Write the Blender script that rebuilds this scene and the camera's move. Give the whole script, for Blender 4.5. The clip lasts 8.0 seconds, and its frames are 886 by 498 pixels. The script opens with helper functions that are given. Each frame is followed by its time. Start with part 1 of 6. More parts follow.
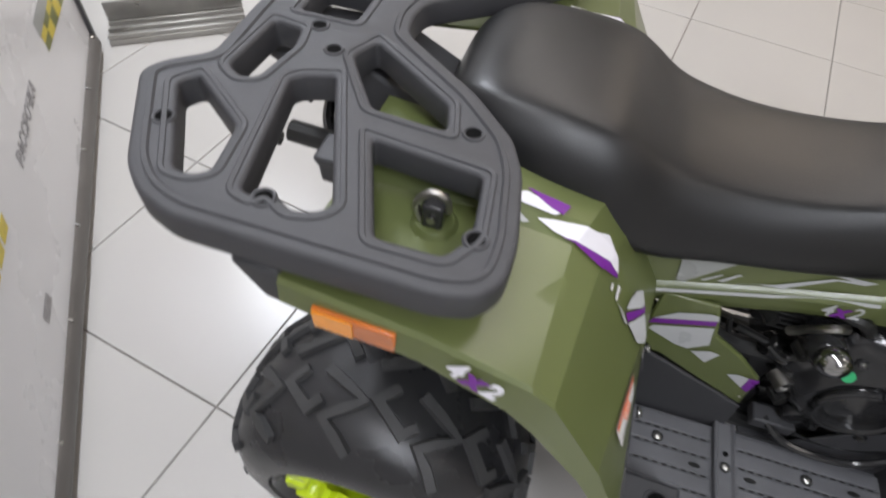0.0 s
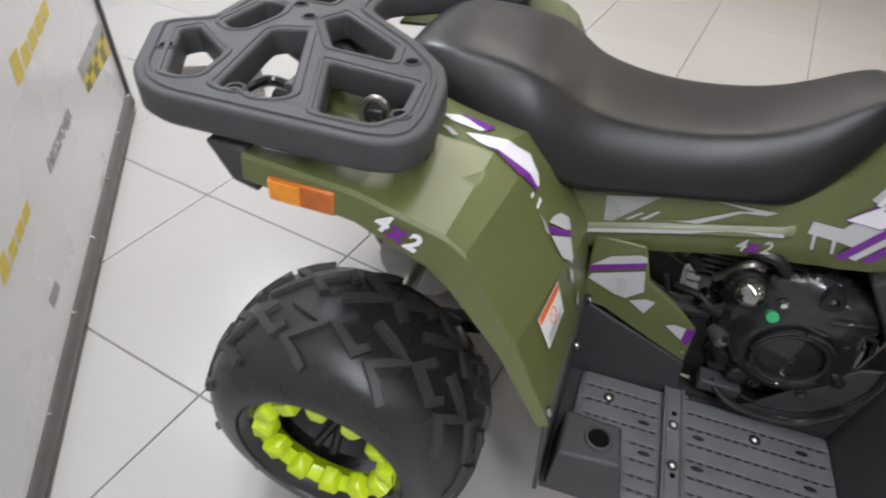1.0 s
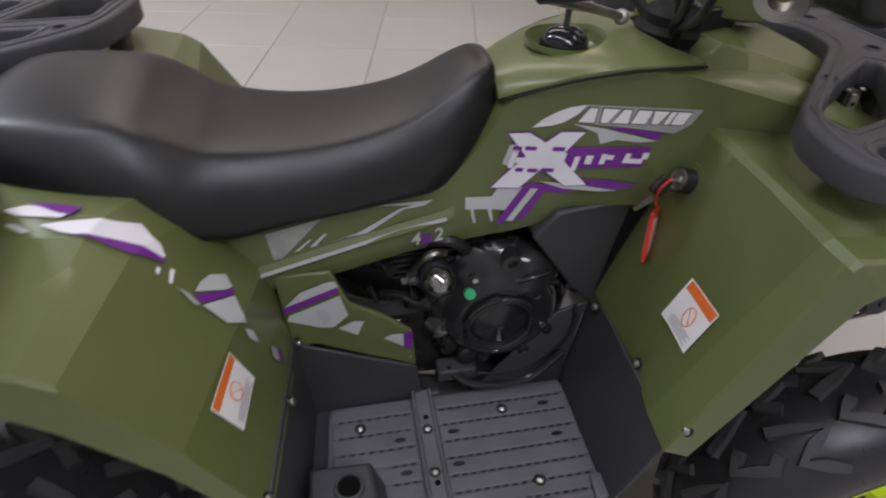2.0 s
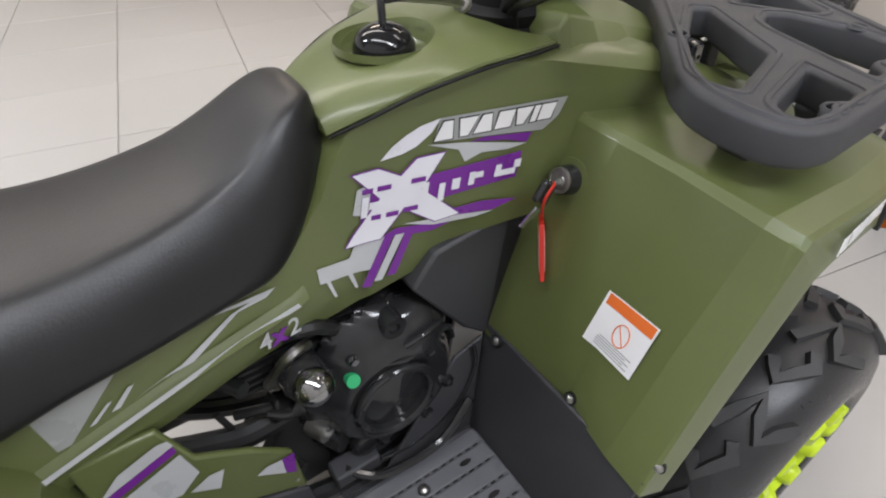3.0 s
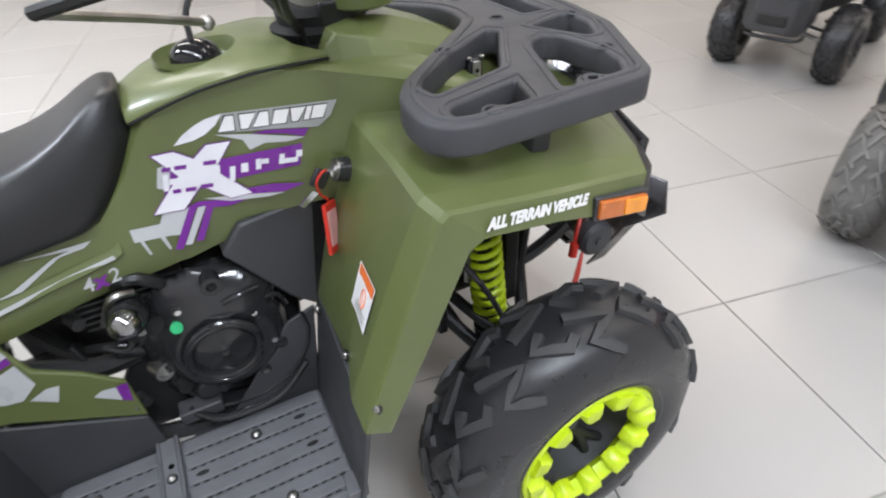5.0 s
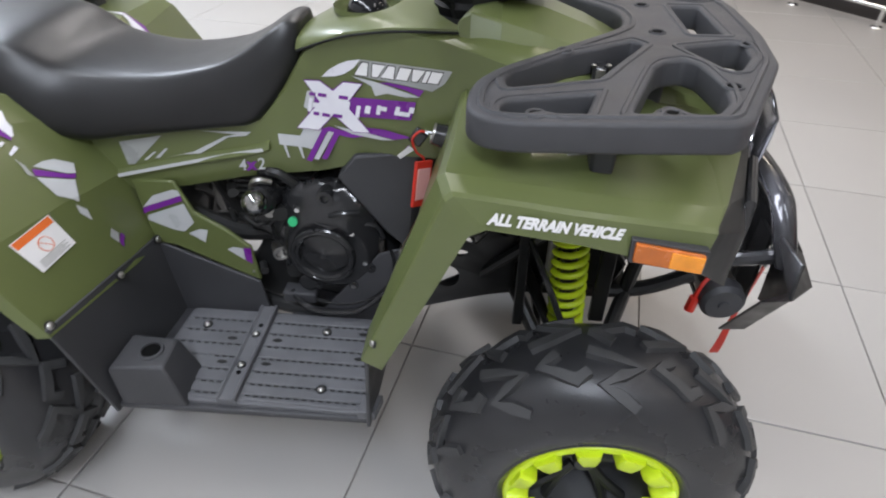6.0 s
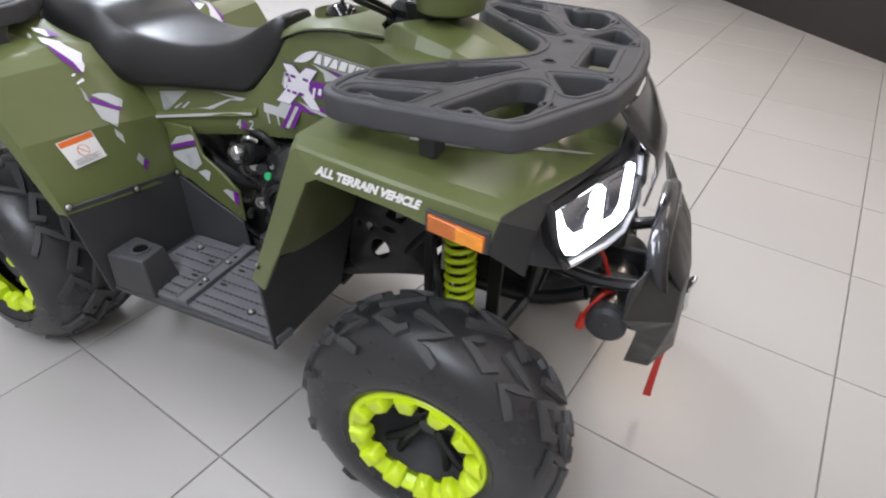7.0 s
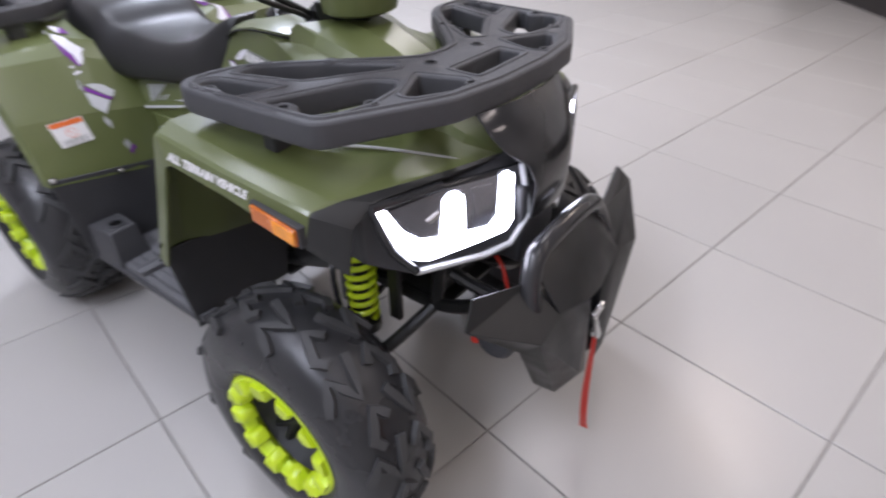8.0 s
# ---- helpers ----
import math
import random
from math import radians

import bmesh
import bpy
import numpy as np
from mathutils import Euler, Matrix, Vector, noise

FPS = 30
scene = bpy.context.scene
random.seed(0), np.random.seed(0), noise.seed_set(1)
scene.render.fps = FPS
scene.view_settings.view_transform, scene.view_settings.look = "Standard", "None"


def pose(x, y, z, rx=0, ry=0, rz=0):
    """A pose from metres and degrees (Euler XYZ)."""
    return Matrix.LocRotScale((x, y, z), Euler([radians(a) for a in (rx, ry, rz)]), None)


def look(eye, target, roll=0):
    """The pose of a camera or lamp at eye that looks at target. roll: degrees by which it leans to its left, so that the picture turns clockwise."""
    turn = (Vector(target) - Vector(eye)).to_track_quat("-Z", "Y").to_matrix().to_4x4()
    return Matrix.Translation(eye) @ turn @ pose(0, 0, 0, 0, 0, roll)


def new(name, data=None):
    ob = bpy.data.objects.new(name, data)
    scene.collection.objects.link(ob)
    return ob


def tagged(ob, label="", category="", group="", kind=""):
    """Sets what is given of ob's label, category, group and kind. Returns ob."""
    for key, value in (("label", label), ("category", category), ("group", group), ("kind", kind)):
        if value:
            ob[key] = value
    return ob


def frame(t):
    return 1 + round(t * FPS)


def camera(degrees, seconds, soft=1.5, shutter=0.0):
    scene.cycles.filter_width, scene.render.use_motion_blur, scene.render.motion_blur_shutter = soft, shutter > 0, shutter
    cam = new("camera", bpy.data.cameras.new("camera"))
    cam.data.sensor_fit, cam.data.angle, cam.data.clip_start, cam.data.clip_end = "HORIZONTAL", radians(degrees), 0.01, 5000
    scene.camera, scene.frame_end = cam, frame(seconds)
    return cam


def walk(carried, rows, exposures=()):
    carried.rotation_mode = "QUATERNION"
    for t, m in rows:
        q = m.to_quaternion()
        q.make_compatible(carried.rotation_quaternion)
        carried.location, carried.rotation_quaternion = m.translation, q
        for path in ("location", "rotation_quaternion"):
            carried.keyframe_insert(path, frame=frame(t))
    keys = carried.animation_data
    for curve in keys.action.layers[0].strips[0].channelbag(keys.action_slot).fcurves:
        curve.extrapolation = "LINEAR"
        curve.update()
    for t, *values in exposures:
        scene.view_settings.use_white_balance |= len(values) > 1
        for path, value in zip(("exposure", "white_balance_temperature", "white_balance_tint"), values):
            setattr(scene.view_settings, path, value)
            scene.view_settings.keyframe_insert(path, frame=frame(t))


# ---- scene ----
cam = camera(75.6, 8.0, soft=2.0, shutter=0.3)
EXPOSURE = [(0, -0.2, 6500, 14), (1, -0.13, 6500, 14), (1.5, -0.28, 6450, 16), (2, -0.69, 6480, 18), (2.6, -0.25, 6450, 16), (3.5, 0.15, 6500, 11), (4.2, 0.43, 6450, 10), (5.5, 0.17, 6120, 14), (5.8, 0.06, 6120, 13), (6.5, 0.03, 6350, 14), (7.5, -0.02, 6150, 17), (8, -0.08, 6050, 20)]
PATH = [
    (0, (0.157, -0.573, 1.086), (-0.112, 0.637, -0.485), 5.5),
    (0.3, (0.224, -0.663, 1.070), (-0.075, 0.575, -0.472), 9.0),
    (0.5, (0.258, -0.700, 1.053), (-0.066, 0.574, -0.454), 8.3),
    (1, (0.305, -0.756, 1.011), (-0.112, 0.690, -0.306), 3.8),
    (1.3, (0.351, -0.744, 1.003), (0.120, 0.790, -0.259), 3.4),
    (1.5, (0.387, -0.728, 1.006), (0.302, 0.822, -0.255), 2.8),
    (1.8, (0.433, -0.697, 0.999), (0.616, 0.847, -0.260), 2.9),
    (2, (0.440, -0.666, 0.999), (0.739, 0.858, -0.262), 1.5),
    (2.2, (0.449, -0.626, 0.990), (0.895, 0.858, -0.274), 1.0),
    (3.3, (0.456, -0.466, 0.952), (1.406, 0.738, -0.331), 0.5),
    (3.5, (0.470, -0.467, 0.954), (1.460, 0.699, -0.335), 1.7),
    (4, (0.532, -0.533, 0.958), (1.598, 0.570, -0.326), 2.6),
    (4.2, (0.563, -0.580, 0.964), (1.631, 0.519, -0.321), 2.3),
    (5.3, (0.730, -0.785, 0.982), (1.197, 0.749, -0.214), -0.9),
    (5.5, (0.780, -0.793, 0.979), (1.102, 0.770, -0.228), 1.7),
    (5.7, (0.836, -0.809, 0.985), (0.916, 0.451, 0.003), 1.7),
    (6, (0.905, -0.834, 0.994), (0.747, 0.724, -0.250), -0.2),
    (6.3, (1.004, -0.867, 0.994), (0.738, 0.361, 0.004), 0.7),
    (6.5, (1.088, -0.895, 1.005), (0.613, 0.637, -0.191), 1.5),
    (7, (1.302, -0.907, 1.011), (0.680, 0.602, -0.145), 2.7),
    (7.2, (1.369, -0.879, 1.008), (0.708, 0.623, -0.136), 2.1),
    (7.5, (1.474, -0.802, 0.985), (0.802, 0.708, -0.141), 2.7),
    (7.8, (1.579, -0.742, 0.992), (0.811, 0.723, -0.133), 3.8),
    (8, (1.631, -0.715, 1.003), (0.636, 0.595, -0.134), -0.4),
]
walk(cam, [(t, look(eye, target, roll)) for t, eye, target, roll in PATH], EXPOSURE)

# ---------------------------------------------------------------- world and light
world = bpy.data.worlds.new("world")
world.use_nodes = True
scene.world = world
world.node_tree.nodes["Background"].inputs[0].default_value = (1.0, 0.97, 0.93, 1)
world.node_tree.nodes["Background"].inputs[1].default_value = 0.05

E1 = Vector((0.575, -0.818, 0))      # along the long walls of the room
E2 = Vector((0.818, 0.575, 0))       # across the room
ROOM = pose(0, 0, 0, 0, 0, math.degrees(math.atan2(E1.y, E1.x)))   # x along E1, y along E2


# ---------------------------------------------------------------- materials
def mat(name, color, rough=0.5, metal=0.0, var=0.12, scale=8.0, bump=0.0, bump_scale=120.0, coat=0.0,
        rough_var=0.1, emit=None, random_piece=0.0, spec=0.5, speck=None, world_space=False):
    m = bpy.data.materials.new(name)
    m.use_nodes = True
    nt = m.node_tree
    b = nt.nodes["Principled BSDF"]
    b.inputs["Metallic"].default_value = metal
    b.inputs["Coat Weight"].default_value = coat
    b.inputs["Coat Roughness"].default_value = 0.17
    b.inputs["Specular IOR Level"].default_value = spec
    where = nt.nodes.new("ShaderNodeNewGeometry").outputs["Position"] if world_space else nt.nodes.new("ShaderNodeTexCoord").outputs["Object"]
    n1 = nt.nodes.new("ShaderNodeTexNoise")
    n1.inputs["Scale"].default_value = scale
    n1.inputs["Detail"].default_value = 2 if world_space else 6
    nt.links.new(where, n1.inputs["Vector"])
    n2 = nt.nodes.new("ShaderNodeTexNoise")
    n2.inputs["Scale"].default_value = bump_scale
    n2.inputs["Detail"].default_value = 3
    nt.links.new(where, n2.inputs["Vector"])
    ramp = nt.nodes.new("ShaderNodeMapRange")
    ramp.inputs[1].default_value, ramp.inputs[2].default_value = 0.3, 0.7
    ramp.inputs[3].default_value, ramp.inputs[4].default_value = 1 - var, 1 + var
    nt.links.new(n1.outputs["Fac"], ramp.inputs[0])
    mul = nt.nodes.new("ShaderNodeMix")
    mul.data_type, mul.blend_type = "RGBA", "MULTIPLY"
    mul.inputs[0].default_value = 1.0
    mul.inputs[6].default_value = (*color, 1)
    nt.links.new(ramp.outputs[0], mul.inputs[7])
    out = mul.outputs[2]
    if random_piece:
        oi = nt.nodes.new("ShaderNodeObjectInfo")
        r2 = nt.nodes.new("ShaderNodeMapRange")
        r2.inputs[3].default_value, r2.inputs[4].default_value = 1 - random_piece, 1 + random_piece
        nt.links.new(oi.outputs["Random"], r2.inputs[0])
        m2 = nt.nodes.new("ShaderNodeMix")
        m2.data_type, m2.blend_type = "RGBA", "MULTIPLY"
        m2.inputs[0].default_value = 1.0
        nt.links.new(out, m2.inputs[6])
        nt.links.new(r2.outputs[0], m2.inputs[7])
        out = m2.outputs[2]
    if speck:
        n3 = nt.nodes.new("ShaderNodeTexNoise")
        n3.inputs["Scale"].default_value, n3.inputs["Detail"].default_value = speck[1], 4
        nt.links.new(where, n3.inputs["Vector"])
        r3 = nt.nodes.new("ShaderNodeMapRange")
        r3.inputs[1].default_value, r3.inputs[2].default_value = speck[2], speck[2] + 0.12
        nt.links.new(n3.outputs["Fac"], r3.inputs[0])
        m3 = nt.nodes.new("ShaderNodeMix")
        m3.data_type = "RGBA"
        nt.links.new(r3.outputs[0], m3.inputs[0])
        nt.links.new(out, m3.inputs[6])
        m3.inputs[7].default_value = (*speck[0], 1)
        out = m3.outputs[2]
    nt.links.new(out, b.inputs["Base Color"])
    rr = nt.nodes.new("ShaderNodeMapRange")
    rr.inputs[1].default_value, rr.inputs[2].default_value = 0.3, 0.7
    rr.inputs[3].default_value, rr.inputs[4].default_value = max(0.02, rough - rough_var), min(1, rough + rough_var)
    nt.links.new(n1.outputs["Fac"], rr.inputs[0])
    nt.links.new(rr.outputs[0], b.inputs["Roughness"])
    if bump:
        bp = nt.nodes.new("ShaderNodeBump")
        bp.inputs["Strength"].default_value = bump
        bp.inputs["Distance"].default_value = 0.002
        nt.links.new(n2.outputs["Fac"], bp.inputs["Height"])
        nt.links.new(bp.outputs[0], b.inputs["Normal"])
    if emit:
        b.inputs["Emission Color"].default_value = (*emit[0], 1)
        b.inputs["Emission Strength"].default_value = emit[1]
    return m


GREEN = mat("olive_paint", (0.110, 0.132, 0.044), 0.38, var=0.06, scale=5, bump=0.04, bump_scale=500, coat=0.28, rough_var=0.05)
SEAT = mat("black_vinyl", (0.009, 0.0090, 0.0098), 0.37, var=0.1, scale=14, bump=0.10, bump_scale=500, rough_var=0.04)
PLASTIC = mat("grey_black_plastic", (0.052, 0.052, 0.057), 0.55, var=0.1, scale=20, bump=0.25, bump_scale=1100, rough_var=0.06)
TREAD = mat("grey_tread_plastic", (0.120, 0.121, 0.129), 0.55, var=0.14, scale=16, bump=0.25, bump_scale=1000, rough_var=0.06)
TUB = mat("black_plastic", (0.046, 0.046, 0.050), 0.52, var=0.14, scale=12, bump=0.2, bump_scale=900, rough_var=0.08)
GLOSSB = mat("gloss_black", (0.027, 0.027, 0.0285), 0.16, var=0.2, scale=15, bump=0.03, bump_scale=200, rough_var=0.06)
CAPB = mat("polished_black_cap", (0.010, 0.010, 0.011), 0.10, var=0.1, scale=15, rough_var=0.03)
FRAMEB = mat("black_frame_paint", (0.016, 0.016, 0.016), 0.4, var=0.2, scale=20, rough_var=0.1)
ENGB = mat("engine_gloss_black", (0.021, 0.021, 0.022), 0.13, var=0.25, scale=18, bump=0.04, bump_scale=160, rough_var=0.06)
RUBBER = mat("tyre_rubber", (0.024, 0.024, 0.026), 0.30, var=0.22, scale=9, bump=0.2, bump_scale=500, rough_var=0.08)
DUSTY = mat("dusty_tyre_rubber", (0.120, 0.116, 0.108), 0.75, var=0.45, scale=7, bump=0.3, bump_scale=300, rough_var=0.1)
LUGR = mat("worn_lug_rubber", (0.041, 0.041, 0.042), 0.50, var=0.25, scale=14, bump=0.25, bump_scale=600, rough_var=0.1)
LIME = mat("lime_paint", (0.62, 0.80, 0.012), 0.4, var=0.06, scale=14, coat=0.2)
SILVER = mat("silver_decal", (0.48, 0.49, 0.50), 0.35, var=0.06, scale=20, metal=0.0)
LIGHTD = mat("pale_decal", (0.74, 0.73, 0.78), 0.35, var=0.04, scale=20)
PURPLE = mat("purple_decal", (0.16, 0.018, 0.26), 0.35, var=0.06, scale=20)
GREYD = mat("grey_decal", (0.33, 0.34, 0.33), 0.35, var=0.08, scale=25)
WHITE = mat("white_sticker", (0.80, 0.79, 0.79), 0.4, var=0.03, scale=30)
ORANGE = mat("orange_print", (0.75, 0.16, 0.03), 0.4, var=0.05)
AMBER = mat("amber_lens", (0.85, 0.30, 0.015), 0.18, var=0.12, scale=60, coat=0.6)
AMBERD = mat("amber_lens_dark", (0.52, 0.13, 0.012), 0.2, var=0.12, scale=60, coat=0.6)
DARKM = mat("dark_polished_metal", (0.36, 0.36, 0.36), 0.12, metal=1.0, var=0.2)
# near-black that paints the shade inside holes on solid discs
VOID = mat("hollow_shade", (0.004, 0.004, 0.004), 0.95, spec=0.1)
BOOT = mat("matt_boot_rubber", (0.010, 0.010, 0.010), 0.7, var=0.2, scale=30, spec=0.3)
CHROME = mat("bright_metal", (0.72, 0.72, 0.72), 0.18, metal=1.0, var=0.06)
STEEL = mat("dull_steel", (0.42, 0.41, 0.39), 0.38, metal=1.0, var=0.15, scale=30)
RED = mat("red_plastic", (0.62, 0.035, 0.02), 0.4, var=0.1)
REDP = mat("red_gloss_paint", (0.60, 0.018, 0.012), 0.15, var=0.05, coat=0.5)
LILAC = mat("pale_lilac_plastic", (0.62, 0.54, 0.56), 0.4, var=0.05)
PINK = mat("pale_pink_tag", (0.75, 0.38, 0.36), 0.4, var=0.05)
DOT = mat("green_sticker", (0.03, 0.42, 0.16), 0.4, var=0.05)
LED = mat("led_strip", (0.9, 0.9, 0.95), 0.3, emit=((0.90, 0.92, 1.0), 24.0))
REFL = mat("lamp_reflector", (0.35, 0.35, 0.38), 0.2, metal=0.8, var=0.15)
TILE = mat("glazed_floor_tile", (0.443, 0.429, 0.410), 0.27, var=0.02, scale=1.6, rough_var=0.0, random_piece=0.025, world_space=True)
GROUT = mat("grey_grout", (0.30, 0.285, 0.262), 0.8, var=0.2, scale=30)
PAINT = mat("pale_wall_paint", (0.72, 0.71, 0.69), 0.7, var=0.04, scale=2, bump=0.1, bump_scale=150)
CEIL = mat("ceiling_board", (0.40, 0.40, 0.39), 0.8, var=0.03, scale=3, bump=0.15, bump_scale=80)
DARKW = mat("dark_wall_panel", (0.022, 0.018, 0.017), 0.5, var=0.2, scale=3)
BANNER = mat("white_banner_sheet", (0.70, 0.70, 0.72), 0.28, var=0.03, scale=3, bump=0.03, bump_scale=6)
YELLOW = mat("yellow_print", (0.62, 0.50, 0.06), 0.45, var=0.15, scale=60)
GREYP = mat("grey_print", (0.30, 0.29, 0.30), 0.45, var=0.25, scale=80)
OLIVEP = mat("olive_print", (0.16, 0.17, 0.05), 0.45, var=0.3, scale=80)
TUBEP = mat("grey_brown_tube_paint", (0.10, 0.092, 0.085), 0.40, var=0.12, scale=10)
ALU = mat("aluminium_profile", (0.36, 0.35, 0.33), 0.36, metal=0.85, var=0.12, scale=12)
LAMPG = mat("lamp_diffuser", (0.9, 0.9, 0.9), 0.5, emit=((1.0, 0.97, 0.92), 6.0))


# ---------------------------------------------------------------- mesh helpers
def finish(bm, angle=0.6):
    bmesh.ops.recalc_face_normals(bm, faces=bm.faces[:])
    for fa in bm.faces:
        fa.smooth = True
    for e in bm.edges:
        if len(e.link_faces) == 2 and e.calc_face_angle(0) > angle:
            e.smooth = False


def part(name, bm, material, parent=None, label="", angle=0.6, bevel=0.0, thick=0.0, segs=2, sub=0):
    finish(bm, angle)
    me = bpy.data.meshes.new(name)
    bm.to_mesh(me)
    bm.free()
    me.materials.append(material)
    ob = new(name, me)
    if parent:
        ob.parent = parent
    if thick:
        s = ob.modifiers.new("thickness", "SOLIDIFY")
        s.thickness, s.offset = thick, -1
    if sub:
        s = ob.modifiers.new("round", "SUBSURF")
        s.levels = s.render_levels = sub
    if bevel:
        b = ob.modifiers.new("edge", "BEVEL")
        b.width, b.segments, b.limit_method, b.angle_limit = bevel, segs, "ANGLE", 0.5
    if label:
        ob["label"] = label
    return ob


def add_box(bm, c, s, m=None):
    r = bmesh.ops.create_cube(bm, size=1)
    mm = Matrix.Translation(c) @ (m or Matrix()) @ Matrix.Diagonal((*s, 1))
    bmesh.ops.transform(bm, matrix=mm, verts=r["verts"])
    return r["verts"]


def box(c, s, m=None):
    bm = bmesh.new()
    add_box(bm, c, s, m)
    return bm


def add_cyl(bm, a, b, r, r2=None, n=16):
    a, b = Vector(a), Vector(b)
    d = b - a
    rot = d.to_track_quat("Z", "Y").to_matrix().to_4x4()
    bmesh.ops.create_cone(bm, cap_ends=True, segments=n, radius1=r, radius2=r if r2 is None else r2, depth=d.length,
                          matrix=Matrix.Translation((a + b) / 2) @ rot)


def cyl(a, b, r, r2=None, n=16):
    bm = bmesh.new()
    add_cyl(bm, a, b, r, r2, n)
    return bm


def smooth_path(pts, k=6):
    pts = [Vector(p) for p in pts]
    out = []
    for i in range(len(pts) - 1):
        p0, p1, p2, p3 = pts[max(i - 1, 0)], pts[i], pts[i + 1], pts[min(i + 2, len(pts) - 1)]
        for j in range(k):
            t = j / k
            out.append(0.5 * (2 * p1 + (p2 - p0) * t + (2 * p0 - 5 * p1 + 4 * p2 - p3) * t * t + (3 * p1 - p0 - 3 * p2 + p3) * t ** 3))
    return out + [pts[-1]]


def add_tube(bm, pts, r, n=10, smooth=True, closed=False):
    pts = smooth_path(pts) if smooth else [Vector(p) for p in pts]
    rings, up = [], Vector((0.13, 0.21, 0.97))
    for i, p in enumerate(pts):
        a = pts[i - 1] if i or closed else p
        b = pts[(i + 1) % len(pts)] if i < len(pts) - 1 or closed else p
        d = (b - a).normalized()
        s = d.cross(up)
        s = s.normalized() if s.length > 1e-4 else Vector((1, 0, 0))
        up2 = s.cross(d).normalized()
        up = up2
        rings.append([bm.verts.new(p + r * (math.cos(q) * s + math.sin(q) * up2)) for q in [2 * math.pi * k / n for k in range(n)]])
    m = len(rings)
    for i in range(m if closed else m - 1):
        A, B = rings[i], rings[(i + 1) % m]
        for k in range(n):
            bm.faces.new((A[k], A[(k + 1) % n], B[(k + 1) % n], B[k]))
    if not closed:
        bm.faces.new(rings[0][::-1])
        bm.faces.new(rings[-1])


def tube(pts, r, n=10, smooth=True, closed=False):
    bm = bmesh.new()
    add_tube(bm, pts, r, n, smooth, closed)
    return bm


def lathe(profile, n=48, axis="Y", close=False):
    """profile: (radius, height along the axis)."""
    bm = bmesh.new()
    rings = []
    for k in range(n):
        a = 2 * math.pi * k / n
        c, s = math.cos(a), math.sin(a)
        rings.append([bm.verts.new((r * c, h, r * s) if axis == "Y" else (r * c, r * s, h)) for r, h in profile])
    m = len(profile)
    for k in range(n):
        A, B = rings[k], rings[(k + 1) % n]
        for i in range(m if close else m - 1):
            bm.faces.new((A[i], A[(i + 1) % m], B[(i + 1) % m], B[i]))
    return bm


def loft(sections, cap=True, closed_ring=True):
    bm = bmesh.new()
    rows = [[bm.verts.new(p) for p in s] for s in sections]
    n = len(rows[0])
    for i in range(len(rows) - 1):
        for k in range(n if closed_ring else n - 1):
            bm.faces.new((rows[i][k], rows[i][(k + 1) % n], rows[i + 1][(k + 1) % n], rows[i + 1][k]))
    if cap:
        bm.faces.new(rows[0][::-1])
        bm.faces.new(rows[-1])
    return bm


def mirror_y(bm):
    bmesh.ops.scale(bm, vec=(1, -1, 1), verts=bm.verts[:])
    bmesh.ops.reverse_faces(bm, faces=bm.faces[:])
    return bm


def fillet(poly, r, k=4):
    out, n = [], len(poly)
    for i in range(n):
        p0, p1, p2 = Vector(poly[i - 1]), Vector(poly[i]), Vector(poly[(i + 1) % n])
        a, b = (p0 - p1), (p2 - p1)
        d = min(r, a.length * 0.45, b.length * 0.45)
        s, e = p1 + a.normalized() * d, p1 + b.normalized() * d
        for j in range(k + 1):
            t = j / k
            out.append(s * (1 - t) ** 2 + p1 * 2 * t * (1 - t) + e * t * t)
    return out


def slab(loops, depth, bevel, resolution=2):
    """A flat plate with holes, in x and y, centred on z = 0, as a bmesh."""
    cu = bpy.data.curves.new("slab", "CURVE")
    cu.dimensions, cu.fill_mode = "2D", "BOTH"
    cu.extrude, cu.bevel_depth, cu.bevel_resolution = depth / 2 - bevel, bevel, resolution
    cu.offset = -bevel
    for lp in loops:
        sp = cu.splines.new("POLY")
        sp.points.add(len(lp) - 1)
        for p, q in zip(sp.points, lp):
            p.co = (q[0], q[1], 0, 1)
        sp.use_cyclic_u = True
    ob = bpy.data.objects.new("slab", cu)
    scene.collection.objects.link(ob)
    me = bpy.data.meshes.new_from_object(ob.evaluated_get(bpy.context.evaluated_depsgraph_get()))
    bm = bmesh.new()
    bm.from_mesh(me)
    bpy.data.objects.remove(ob)
    bpy.data.curves.remove(cu)
    bpy.data.meshes.remove(me)
    bmesh.ops.remove_doubles(bm, verts=bm.verts[:], dist=1e-5)
    return bm


def words(text, size, depth=0.0006, shear=0.0, weight=0.0):
    cu = bpy.data.curves.new("words", "FONT")
    cu.body, cu.size, cu.extrude, cu.shear, cu.offset = text, size, depth, shear, weight
    cu.align_x = "LEFT"
    ob = bpy.data.objects.new("words", cu)
    scene.collection.objects.link(ob)
    me = bpy.data.meshes.new_from_object(ob.evaluated_get(bpy.context.evaluated_depsgraph_get()))
    bm = bmesh.new()
    bm.from_mesh(me)
    bpy.data.objects.remove(ob)
    bpy.data.curves.remove(cu)
    bpy.data.meshes.remove(me)
    return bm


def axes(o, u, v):
    """A pose with its x along u and its y near v."""
    u = Vector(u).normalized()
    w = u.cross(Vector(v)).normalized()
    return Matrix.Translation(o) @ Matrix((u, w.cross(u), w)).transposed().to_4x4()


